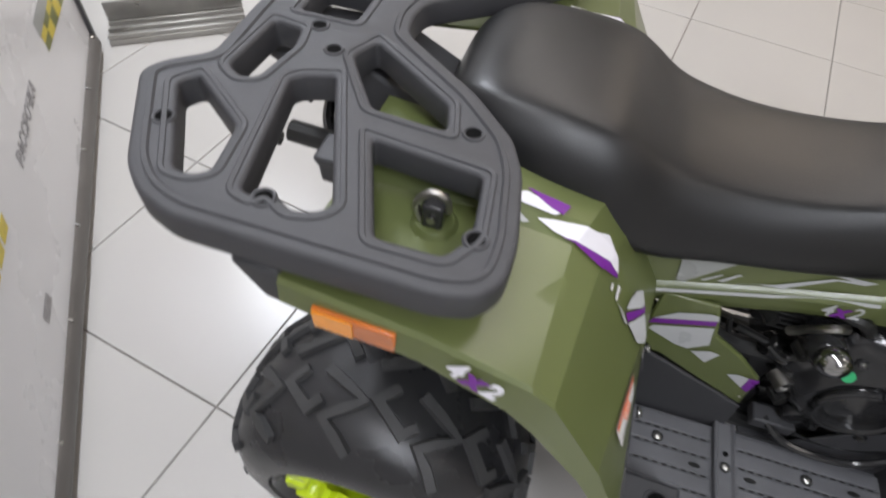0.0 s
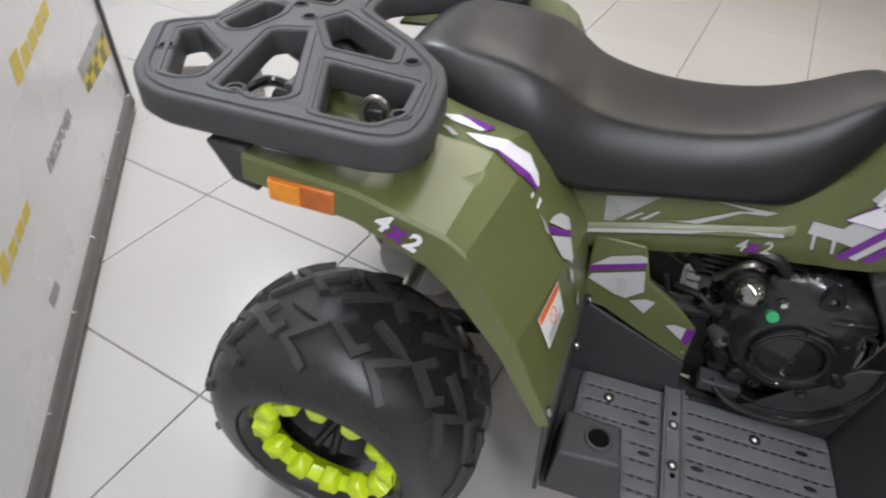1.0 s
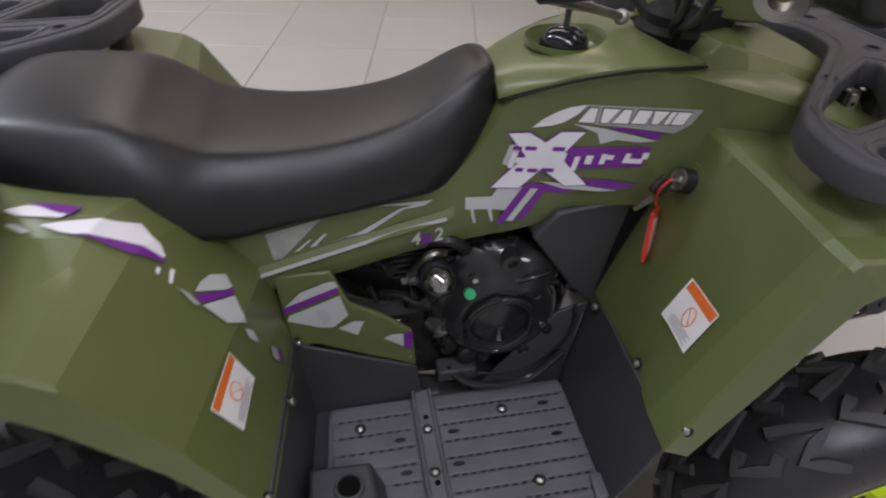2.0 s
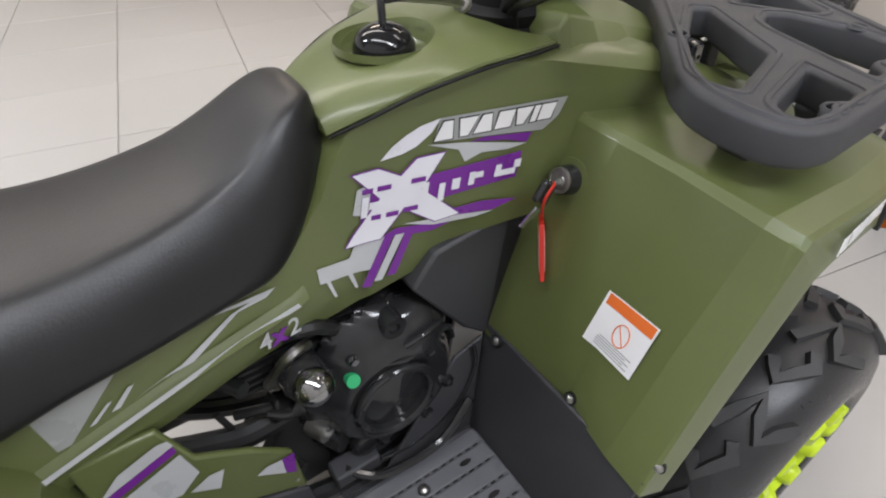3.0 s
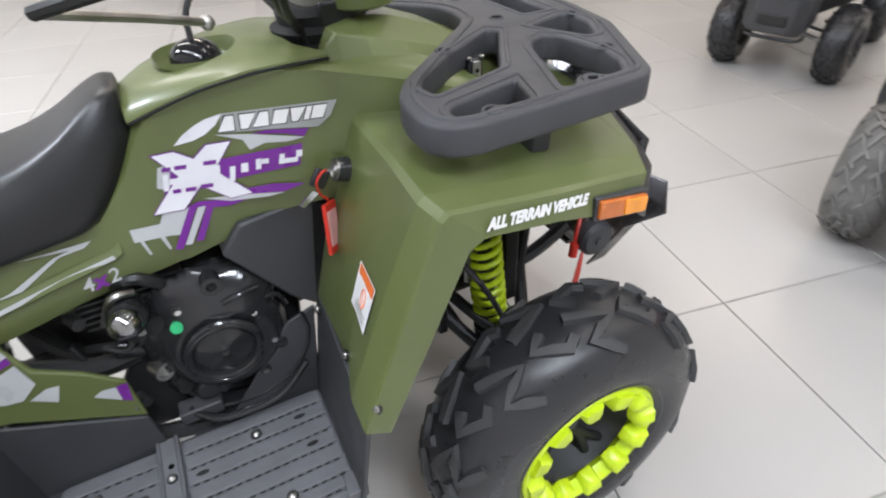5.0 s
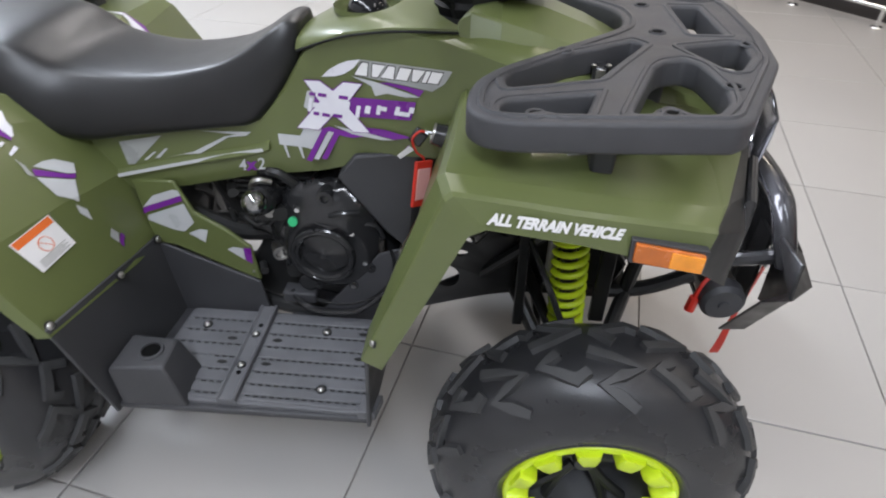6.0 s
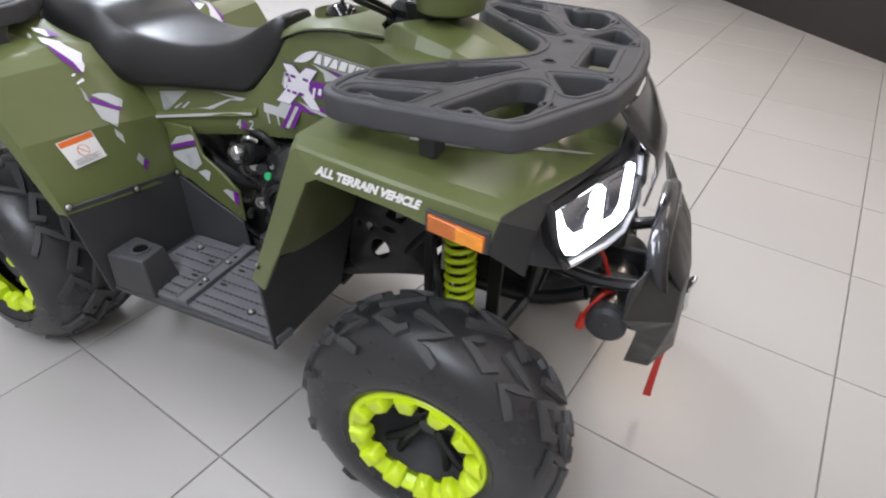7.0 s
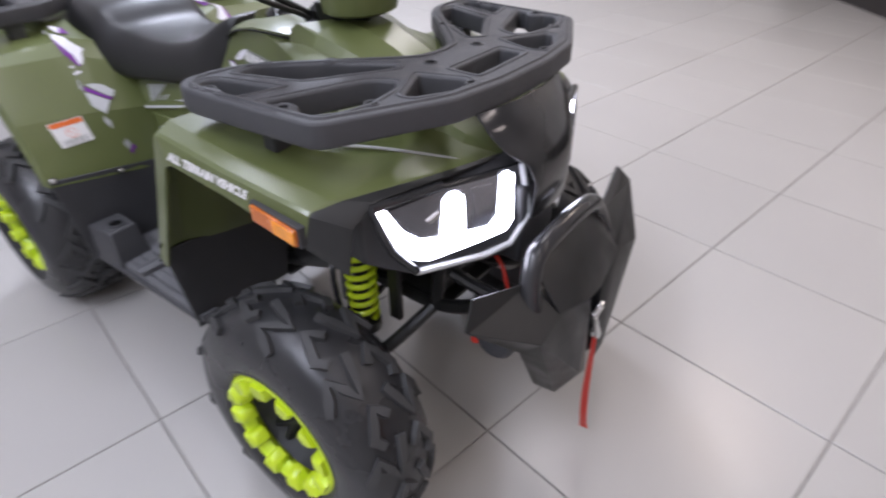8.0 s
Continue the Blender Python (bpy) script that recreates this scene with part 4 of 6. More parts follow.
for s in (1, -1):
    arm = part("suspension_arm", tube([(0.95, -0.09 * s, 0.335), (1.0, -0.17 * s, 0.275), (1.055, -0.250 * s, 0.225)], 0.012, 10), FRAMEB, quad, "black tubular front suspension arm")
    part("arm_tube", tube([(1.14, -0.09 * s, 0.335), (1.10, -0.17 * s, 0.275), (1.055, -0.250 * s, 0.225)], 0.012, 10), FRAMEB, arm)
    part("arm_tube", tube([(0.97, -0.08 * s, 0.36), (1.01, -0.17 * s, 0.325), (1.05, -0.24 * s, 0.30)], 0.010, 10), FRAMEB, arm)
    part("steering_knuckle", box((1.055, -0.245 * s, 0.258), (0.035, 0.03, 0.13)), FRAMEB, quad, bevel=0.005)
    part("tie_rod", cyl((0.99, -0.03 * s, 0.30), (1.0, -0.235 * s, 0.265), 0.007, n=8), FRAMEB, quad)
    part("brake_disc", cyl((1.055, -0.262 * s, 0.238), (1.055, -0.266 * s, 0.238), 0.07, n=32), STEEL, quad, "steel brake disc")
    # coil-over shock
    a, b = Vector((1.018, -0.150 * s, 0.590)), Vector((1.038, -0.172 * s, 0.272))
    sh = part("shock_absorber", cyl(a, b, 0.012), FRAMEB, quad, "shock absorber with lime coil spring")
    d = (b - a).normalized()
    sx = d.cross(Vector((0, 1, 0))).normalized()
    sy = d.cross(sx)
    pts = []
    for k in range(14 * 16 + 1):
        q = 2 * math.pi * k / 16
        pts.append(a + d * (0.02 + 0.26 * k / 224) + 0.024 * (math.cos(q) * sx + math.sin(q) * sy))
    part("coil_spring", tube(pts, 0.0052, 8, False), LIME, sh, "lime green coil spring")
    part("spring_cup", cyl(a, a + d * 0.02, 0.030), FRAMEB, sh)
    part("spring_cup", cyl(b - d * 0.03, b - d * 0.012, 0.030), FRAMEB, sh)
    part("shock_strut", box((0.960, -0.140 * s, 0.44), (0.016, 0.012, 0.30)), FRAMEB, fr, bevel=0.002)
    part("shock_strut", box((1.088, -0.140 * s, 0.45), (0.024, 0.012, 0.28)), FRAMEB, fr, bevel=0.002)
    part("strut_pin", cyl((0.998, -0.16 * s, 0.40), (0.998, -0.16 * s, 0.52), 0.006, n=10), STEEL, fr)
    part("brake_hose", tube([(1.05, -0.22 * s, 0.30), (1.00, -0.20 * s, 0.42), (0.95, -0.10 * s, 0.50), (0.93, -0.05 * s, 0.60)], 0.005, 8), GLOSSB, quad)
hole = lambda cx, cy, a, b: [(cx + a * math.cos(k), cy + b * math.sin(k)) for k in [2 * math.pi * i / 14 for i in range(14)]]
gus = slab([fillet([(0.765, 0.300), (0.80, 0.285), (0.95, 0.338), (0.95, 0.60), (0.80, 0.62), (0.775, 0.44)], 0.008, 2),
            fillet([(0.848, 0.434), (0.869, 0.468), (0.911, 0.461), (0.885, 0.427)], 0.005, 2), hole(0.838, 0.356, 0.021, 0.023), hole(0.791, 0.404, 0.008, 0.010), hole(0.816, 0.402, 0.009, 0.011),
            hole(0.858, 0.408, 0.015, 0.006), hole(0.932, 0.455, 0.010, 0.008)], 0.006, 0.001, 1)
bmesh.ops.transform(gus, matrix=axes((0, -0.105, 0), (1, 0, 0), (0, 0, 1)), verts=gus.verts[:])
part("frame_gusset", gus, FRAMEB, fr, "black steel gusset plate with round holes")
part("skid_plate", box((1.04, 0, 0.318), (0.22, 0.16, 0.008)), FRAMEB, quad, bevel=0.002)
sw = part("swing_arm", tube([(0.42, -0.10, 0.30), (0.25, -0.10, 0.28), (0.028, -0.10, 0.232)], 0.02, 10), FRAMEB, quad, "black rear swing arm")
part("arm_tube", tube([(0.42, 0.10, 0.30), (0.25, 0.10, 0.28), (0.028, 0.10, 0.232)], 0.02, 10), FRAMEB, sw)
part("rear_axle", cyl((0.028, -0.30, 0.232), (0.028, 0.30, 0.232), 0.017), STEEL, quad, "steel rear axle")
part("sprocket", cyl((0.028, 0.04, 0.232), (0.028, 0.046, 0.232), 0.085, n=32), STEEL, quad)
part("rear_inner_guard", box((0.04, 0, 0.60), (0.30, 0.14, 0.05)), TUB, quad, bevel=0.01)
part("exhaust_silencer", cyl((-0.12, 0.15, 0.50), (0.16, 0.15, 0.46), 0.05, n=24), GLOSSB, quad, "black exhaust silencer", bevel=0.01)
part("tail_bracket", loft([[(x, y, z) for x, z in ((-0.20, 0.695), (-0.06, 0.70), (0.02, 0.66), (-0.02, 0.625), (-0.10, 0.640))] for y in (-0.06, 0.06)]), TUB, quad, bevel=0.005)
for s in (1, -1):
    part("fender_end", loft([[(x, s * y, z) for x, z in ((-0.075, 0.700), (-0.030, 0.700), (-0.020, 0.648), (-0.050, 0.656))] for y in (-0.345, -0.322)]), TUB, quad, bevel=0.004)
part("rear_hose", tube([(-0.02, -0.20, 0.665), (-0.05, -0.13, 0.63), (-0.09, -0.10, 0.60), (-0.13, -0.04, 0.60), (-0.14, 0.02, 0.62)], 0.008, 8), GLOSSB, quad, "black rubber hose below the rack")
th = part("tow_loop", tube([(-0.20, -0.05, 0.55), (-0.26, -0.05, 0.56), (-0.28, 0, 0.56), (-0.26, 0.05, 0.56), (-0.20, 0.05, 0.55)], 0.010, 8), GLOSSB, quad, "black rear grab loop")
for x, y, z, up in ((0.072, -0.238, 0.676, 0.028), (1.030, -0.119, 0.690, 0.028)):
    la = part("latch_base", lathe([(0.0, 0.016), (0.018, 0.015), (0.022, 0.011), (0.025, 0.0)], 24, "Z"), GREEN, quad, "olive rack mount boss")
    la.location = (x, y, z)
    part("rubber_block", loft([[(-0.010, -0.012, h), (0.010, -0.012, h), (0.010, 0.012, h), (-0.010, 0.012, h)] for h in (0.014, 0.014 + up)]), GLOSSB, la, "glossy black rubber block", bevel=0.003)
    part("latch_pin", cyl((0.0, -0.013, 0.014 + up * 0.5), (0.0, -0.015, 0.014 + up * 0.5), 0.004, n=12), STEEL, la, "steel pin")
    if x > 1:
        part("latch_clip", loft([[(-0.006, -0.0125, h), (0.006, -0.0125, h), (0.006, -0.0145, h), (-0.006, -0.0145, h)] for h in (0.010, 0.040)]), STEEL, la, "silver latch clip", bevel=0.001)
        part("clip_hole", cyl((0, -0.0140, 0.028), (0, -0.0152, 0.028), 0.0028, n=10), VOID, la)
        for k in (-0.009, 0.009):
            part("latch_screw", blob((k, -0.010, 0.0435), (0.0038, 0.0038, 0.0025), 10), STEEL, la, "bright screw head")
    else:
        part("latch_loop", tube([(-0.010, -0.004, 0.012), (-0.016, -0.006, 0.036), (-0.004, -0.004, 0.052), (0.010, -0.002, 0.046), (0.012, 0.0, 0.030)], 0.0038, 10), STEEL, la, "bright steel latch loop")
for s in (1, -1):
    m = part("side_marker", loft([[(0.002, -0.349 * s, z), (0.078, -0.352 * s, z + 0.003), (0.078, -0.3620 * s, z + 0.003), (0.002, -0.3570 * s, z)] for z in (0.654, 0.681)]), AMBERD, quad, "orange side reflector", bevel=0.002)
    part("marker_half", loft([[(0.003, -0.3565 * s, z), (0.040, -0.3590 * s, z + 0.0015), (0.040, -0.3612 * s, z + 0.0015), (0.003, -0.3586 * s, z)] for z in (0.656, 0.679)]), AMBER, m, "bright amber half", bevel=0.0006)
    m = part("side_marker", loft([[(1.054, -0.340 * s, z + 0.0005), (1.129, -0.335 * s, z - 0.0155), (1.129, -0.3575 * s, z - 0.0155), (1.054, -0.3635 * s, z + 0.0005)] for z in (0.614, 0.638)]), AMBERD, quad, "orange side reflector", bevel=0.002)
    part("marker_half", loft([[(1.092, -0.3590 * s, z - 0.0075), (1.128, -0.3560 * s, z - 0.015), (1.128, -0.3590 * s, z - 0.015), (1.092, -0.3618 * s, z - 0.0075)] for z in (0.616, 0.636)]), AMBER, m, "bright amber half", bevel=0.0006)
    part("marker_back", loft([[(1.050, -0.335 * s, z + 0.0005), (1.133, -0.330 * s, z - 0.0155), (1.133, -0.3525 * s, z - 0.0155), (1.050, -0.3590 * s, z + 0.0005)] for z in (0.611, 0.641)]), TUB, m, "black reflector base", bevel=0.001)

# --- nose and headlights
part("nose_panel", loft([[(x, y, z) for y, z in ((-w, z0), (-w, z1 - 0.01), (-w * 0.6, z1), (w * 0.6, z1), (w, z1 - 0.01), (w, z0))] for x, w, z0, z1 in
     ((1.10, 0.28, 0.555, 0.62), (1.165, 0.28, 0.540, 0.632), (1.205, 0.215, 0.50, 0.64), (1.245, 0.10, 0.48, 0.645), (1.262, 0.06, 0.48, 0.635))]), TUB, quad, "black nose panel round the headlights", bevel=0.006)
part("hood", loft([[(x, -wb, z0), (x, -wt, z1), (x, -0.4 * wt, zc), (x, 0.4 * wt, zc), (x, wt, z1), (x, wb, z0)] for x, wb, wt, z0, z1, zc in
     ((0.850, 0.102, 0.094, 0.745, 0.772, 0.745), (0.866, 0.104, 0.092, 0.740, 0.783, 0.776), (0.905, 0.108, 0.086, 0.735, 0.770, 0.784), (0.960, 0.112, 0.078, 0.722, 0.752, 0.774), (1.02, 0.115, 0.070, 0.690, 0.732, 0.752),
      (1.08, 0.135, 0.075, 0.660, 0.712, 0.722), (1.14, 0.128, 0.08, 0.655, 0.686, 0.694), (1.19, 0.105, 0.075, 0.645, 0.668, 0.674), (1.236, 0.075, 0.06, 0.626, 0.645, 0.650))]), GREEN, quad, "olive hood ridge below the front rack", bevel=0.003, angle=0.14)
part("nose_fascia", grid_panel([[(x - 1.2 * y * y * w * w, y * w, z) for y in (-0.08, -0.05, -0.02, 0.02, 0.05, 0.08)] for x, z, w in ((1.248, 0.722, 1.45), (1.270, 0.694, 1.4), (1.284, 0.668, 1.2), (1.298, 0.645, 0.85), (1.303, 0.610, 0.66), (1.298, 0.550, 0.66))]), GLOSSB, quad, "black plastic nose front above the headlights", thick=0.004, bevel=0.002)
# highlight on the nose crease, modelled as a thin silver tube
for s in (1, -1):
    part("edge_highlight", tube([(0.985, -0.272 * s, 0.6885), (1.06, -0.245 * s, 0.682), (1.125, -0.195 * s, 0.674), (1.19, -0.135 * s, 0.656), (1.240, -0.085 * s, 0.636)], 0.0022, 6), SILVER, quad, "edge highlight of the nose crease, drawn as a thin pale line")
part("grille", loft([[(x, y, z) for y, z in ((-0.05, 0.46), (-0.055, 0.60), (0.055, 0.60), (0.05, 0.46))] for x in (1.20, 1.280)]), TUB, quad, bevel=0.006)
for s in (1, -1):
    def q(a, b, out):
        """A point on the lamp: a from its outer to its inner end, b upwards."""
        lo = Vector((1.190, -0.262, 0.530)).lerp(Vector((1.262, -0.058, 0.520)), a)
        hi = Vector((1.178, -0.278, 0.635)).lerp(Vector((1.254, -0.050, 0.630)), a)
        p = lo.lerp(hi, b) + Vector((0.85, -0.45, 0.15)).normalized() * out
        return Vector((p.x, p.y * s, p.z))
    def lamp_piece(poly, o0, o1):
        return loft([[q(a, b, o0) for a, b in poly], [q(a, b, o1) for a, b in poly]])
    OUT = [(0.00, 1.02), (0.05, 0.36), (0.19, -0.08), (0.73, -0.18), (0.97, -0.14), (1.14, 0.26), (1.05, 1.03), (0.46, 1.04)]
    hl = part("headlight", lamp_piece(OUT, -0.02, 0.010), GLOSSB, quad, "lit headlight with white LED strip", bevel=0.003)
    INN = [(0.09, 0.92), (0.17, 0.62), (0.27, 0.42), (0.50, 0.34), (0.78, 0.28), (0.87, 0.40), (0.88, 0.95), (0.50, 0.98)]
    part("reflector", lamp_piece(INN, 0.009, 0.0115), REFL, hl, "grey lamp reflector")
    part("lamp_rib", lamp_piece([(0.33, 0.62), (0.42, 0.70), (0.42, 0.66), (0.34, 0.58)], 0.0115, 0.016), CHROME, hl, "bright reflector rib")
    part("lamp_rib", lamp_piece([(0.66, 0.88), (0.82, 0.86), (0.82, 0.46), (0.68, 0.44)], 0.0115, 0.0135), REFL, hl)
    part("led_strip", lamp_piece([(0.02, 0.95), (0.045, 1.0), (0.09, 0.95), (0.155, 0.62), (0.26, 0.40), (0.48, 0.31), (0.78, 0.26), (0.855, 0.38), (0.875, 0.94), (0.925, 0.98), (0.98, 0.90), (0.985, 0.24), (0.92, 0.10), (0.65, 0.06), (0.29, 0.04), (0.18, 0.14), (0.10, 0.40)], 0.0115, 0.0130), LED, hl, "glowing white LED strip")
    part("led_lens", lamp_piece([(0.40, 0.30), (0.455, 0.84), (0.50, 0.92), (0.55, 0.92), (0.60, 0.82), (0.59, 0.28)], 0.0115, 0.0135), LED, hl, "glowing white LED lens")
    part("lamp_rim", tube([q(a, b, 0.0125) for a, b in ((0.46, 1.05), (0.02, 1.03), (0.03, 0.70), (0.06, 0.36), (0.19, -0.06))], 0.0065, 10, False), GLOSSB, hl, "raised black lamp rim")
    part("lamp_trim", tube([q(a, b, 0.013) for a, b in ((0.06, 0.42), (0.19, -0.07), (0.73, -0.17), (0.97, -0.12), (1.13, 0.26), (1.04, 1.03))], 0.005, 8, False), SILVER, hl, "silver lamp trim")

# --- steering
# black lining that puts the shade of the steering opening into colour
RECESS = [(0.823, -0.051), (0.8455, -0.0765), (0.929, -0.069), (0.929, 0.069), (0.8455, 0.0765), (0.823, 0.051), (0.813, 0.0)]
bm = loft([[(x, y, z) for x, y in RECESS] for z in (0.7165, 0.738, 0.757)], cap=False)
bm.verts.ensure_lookup_table()
bm.faces.new(bm.verts[:len(RECESS)])
part("recess_liner", bm, BOOT, quad, "black lining painted for the shade in the steering opening")
st = part("steering_boot", lathe([(0.0, 0.006), (0.068, 0.0), (0.068, 0.014), (0.058, 0.020), (0.061, 0.032), (0.050, 0.038), (0.053, 0.050), (0.042, 0.056), (0.044, 0.068), (0.034, 0.076), (0.0, 0.078)], 24, "Z"), BOOT, quad, "black rubber boot round the steering stem")
st.location = (0.862, 0, 0.722)
part("steering_stem", cyl((0.0, 0, 0.02), (0.03, 0, 0.13), 0.018), FRAMEB, st)
part("pod_socket", loft([[(x * k, y * k, z) for x, y in ((0.0, -0.05), (0.05, -0.05), (0.09, 0), (0.05, 0.05), (0.0, 0.05))] for k, z in ((0.8, 0.045), (1.0, 0.085))]), FRAMEB, st, bevel=0.004)
hb = part("handlebar", tube([(0.78, -0.42, 0.915), (0.83, -0.28, 0.925), (0.90, -0.10, 0.900), (0.91, 0, 0.895), (0.90, 0.10, 0.900), (0.83, 0.28, 0.925), (0.78, 0.42, 0.915)], 0.011, 10), FRAMEB, quad, "black handlebar with rubber grips")
for s in (1, -1):
    part("grip", cyl((0.782, -0.415 * s, 0.915), (0.815, -0.32 * s, 0.922), 0.017), RUBBER, hb, "black rubber grip")
    part("control_housing", loft([[(0.875 - 0.02 * k, -y * s, z) for k, z in ((0, 0.905), (0.2, 0.868), (1.0, 0.856), (2.2, 0.866), (2.8, 0.900), (2.2, 0.945), (0.4, 0.945))] for y in (0.115, 0.20, 0.29)]), FRAMEB, hb, "black control housing", bevel=0.01)
    lv = part("brake_lever", tube([(0.600, -0.215 * s, 0.872), (0.633, -0.183 * s, 0.858), (0.685, -0.142 * s, 0.838), (0.727, -0.108 * s, 0.820)], 0.0045, 8), STEEL, hb, "silver brake lever with ball end")
    part("lever_ball", blob((0.729, -0.106 * s, 0.819), (0.008, 0.008, 0.008), 14), STEEL, lv)
    part("lever_arm", tube([(0.600, -0.215 * s, 0.872), (0.66, -0.26 * s, 0.89), (0.80, -0.26 * s, 0.91)], 0.006, 8), FRAMEB, lv)
    rg = part("switch_ring", lathe([(0.010, 0.0), (0.010, -0.006), (0.020, -0.008), (0.022, -0.004), (0.022, 0.004), (0.010, 0.004)], 28, close=True), STEEL, hb, "grey metal ring on the controls")
    rg.location, rg.rotation_euler = (0.800, -0.235 * s, 0.872), (0.5, 0, -0.75 * s)
for k, (y0, y1, rr) in enumerate(((-0.20, -0.040, 0.005), (-0.15, -0.030, 0.006), (-0.10, -0.045, 0.004), (0.12, 0.035, 0.006), (0.19, 0.045, 0.005))):
    part("cable", tube([(0.825, y0, 0.905), (0.800, y0 * 0.8, 0.868), (0.808, (y0 + y1) * 0.5, 0.820), (0.838, y1, 0.775), (0.850, y1, 0.728)], rr, 8), FRAMEB, hb, "black control cable")
pod = part("handlebar_pod", lathe([(0.0, 0.0), (0.046, 0.001), (0.054, 0.006), (0.058, 0.030), (0.055, 0.10), (0.040, 0.115), (0.0, 0.118)], 36, "Z"), GREEN, hb, "rounded olive handlebar pod")
pod.location = (0.922, 0, 0.790)
pod.scale = (1.0, 1.25, 1.0)

# --- winch and bumper
w = part("winch", cyl((1.286, -0.105, 0.352), (1.286, 0.110, 0.352), 0.031, n=28), STEEL, quad, "steel electric winch with black end cap", bevel=0.003)
part("winch_end", lathe([(0.0, -0.030), (0.008, -0.030), (0.009, -0.027), (0.028, -0.026), (0.035, -0.019), (0.036, 0.0), (0.0, 0.0)], 28), TUB, w, "black winch end cap").location = (1.286, -0.106, 0.352)
part("winch_gearbox", cyl((1.286, 0.05, 0.352), (1.286, 0.125, 0.352), 0.036, n=28), TUB, w, bevel=0.004)
part("winch_bracket", box((1.286, -0.045, 0.365), (0.080, 0.014, 0.085)), FRAMEB, w, bevel=0.004)
part("winch_bracket", box((1.286, 0.045, 0.365), (0.080, 0.014, 0.085)), FRAMEB, w, bevel=0.004)
part("winch_plate", box((1.300, 0.0, 0.316), (0.07, 0.14, 0.008)), FRAMEB, w)
part("power_lead", tube([(1.285, -0.072, 0.384), (1.272, -0.090, 0.392), (1.255, -0.106, 0.370), (1.246, -0.112, 0.345)], 0.0042, 8), RED, w, "red winch power lead")
part("power_lead", tube([(1.285, -0.06, 0.384), (1.268, -0.060, 0.41), (1.25, -0.05, 0.44), (1.22, -0.04, 0.46)], 0.0038, 8), RED, w, "red winch power lead")
part("terminal_boot", tube([(1.247, -0.112, 0.348), (1.243, -0.115, 0.322)], 0.0085, 10, False), RED, w, "red rubber terminal boot")


def plates(faces):
    """Bent sheet metal: faces share their corner points."""
    bm = bmesh.new()
    seen = {}
    for fa in faces:
        for p in fa:
            if p not in seen:
                seen[p] = bm.verts.new(p)
        bm.faces.new([seen[p] for p in fa])
    bmesh.ops.triangulate(bm, faces=bm.faces[:])
    return bm


HOOP = [(1.352, -0.128, 0.44), (1.340, -0.122, 0.475), (1.332, -0.108, 0.508), (1.330, -0.085, 0.527), (1.330, -0.03, 0.534), (1.330, 0.03, 0.534), (1.330, 0.085, 0.527), (1.332, 0.108, 0.508), (1.340, 0.122, 0.475), (1.352, 0.128, 0.44)]
bump = part("bumper", tube(HOOP, 0.0165, 16), GLOSSB, quad, "black steel front bumper with tube hoop and bent plates")
BN, BR, BC, BK1, BK2, BB = (1.337, -0.135, 0.363), (1.408, -0.046, 0.285), (1.376, -0.062, 0.232), (1.406, -0.018, 0.268), (1.396, -0.020, 0.425), (1.333, -0.060, 0.225)
BI, BM = (1.334, -0.112, 0.488), (1.384, -0.105, 0.445)
# the wing that stands free was pushed outwards a little further than the other
for s, BT, BT2, BS in ((1, (1.312, -0.230, 0.520), (1.310, -0.243, 0.468), (1.384, -0.160, 0.425)), (-1, (1.304, -0.265, 0.517), (1.322, -0.300, 0.478), (1.383, -0.205, 0.416))):
    turn_side = lambda p: (p[0], p[1] * s, p[2])
    fl = [[turn_side(p) for p in fa] for fa in ((BI, BT, BT2), (BI, BT2, BM), (BT2, BN, BS, BM), (BS, BN, BB, BC, BR), (BM, BS, BR, BK1, BK2))]
    part("bumper_wing", plates(fl), FRAMEB, bump, "bent black sheet metal bumper wing", thick=0.005, bevel=0.002, angle=0.2)
    part("bumper_arm", tube([(1.18, -0.09 * s, 0.42), (1.26, -0.10 * s, 0.42), (1.345, -0.115 * s, 0.445)], 0.012, 10), GLOSSB, bump)
SH = [(1.338, -0.105, 0.505), BM, BK2, (1.396, 0.020, 0.425), (1.384, 0.105, 0.445), (1.338, 0.105, 0.505), (1.336, 0.05, 0.527), (1.336, -0.05, 0.527)]
part("bumper_shield", plates([SH]), FRAMEB, bump, "black sheet metal shield below the hoop", thick=0.005, bevel=0.002)
part("bumper_backing", box((1.375, 0, 0.335), (0.006, 0.05, 0.17)), FRAMEB, bump)
hook = part("winch_hook", tube([(1.398, 0.0, 0.385), (1.404, 0.0, 0.36), (1.408, 0.008, 0.335), (1.402, 0.016, 0.322), (1.398, 0.010, 0.338)], 0.006, 8), CHROME, quad, "bright steel winch hook")
part("hook_ring", tube([(1.404 + 0.004 * math.sin(a), 0.010 * math.cos(a), 0.395 + 0.014 * math.sin(a)) for a in [2 * math.pi * k / 16 for k in range(16)]], 0.0035, 8, False, True), CHROME, hook, "bright steel ring")
part("hook_pin", cyl((1.403, -0.016, 0.382), (1.403, 0.018, 0.386), 0.004, n=10), CHROME, hook)
strap_pts = smooth_path([(1.404, 0.010, 0.325), (1.402, 0.018, 0.25), (1.400, 0.030, 0.17), (1.402, 0.040, 0.09), (1.404, 0.052, 0.045)], 5)
bm = loft([[p + d * w - n * 0.001, p + d * w + n * 0.001, p - d * w + n * 0.001, p - d * w - n * 0.001]
           for p, d, n, w in [(p, Vector((math.cos(a), math.sin(a), 0)), Vector((-math.sin(a), math.cos(a), 0)), 0.0035 + 0.0055 * i / len(strap_pts)) for i, p, a in [(i, p, 0.25 + 0.45 * math.sin(i * 0.3)) for i, p in enumerate(strap_pts)]]])
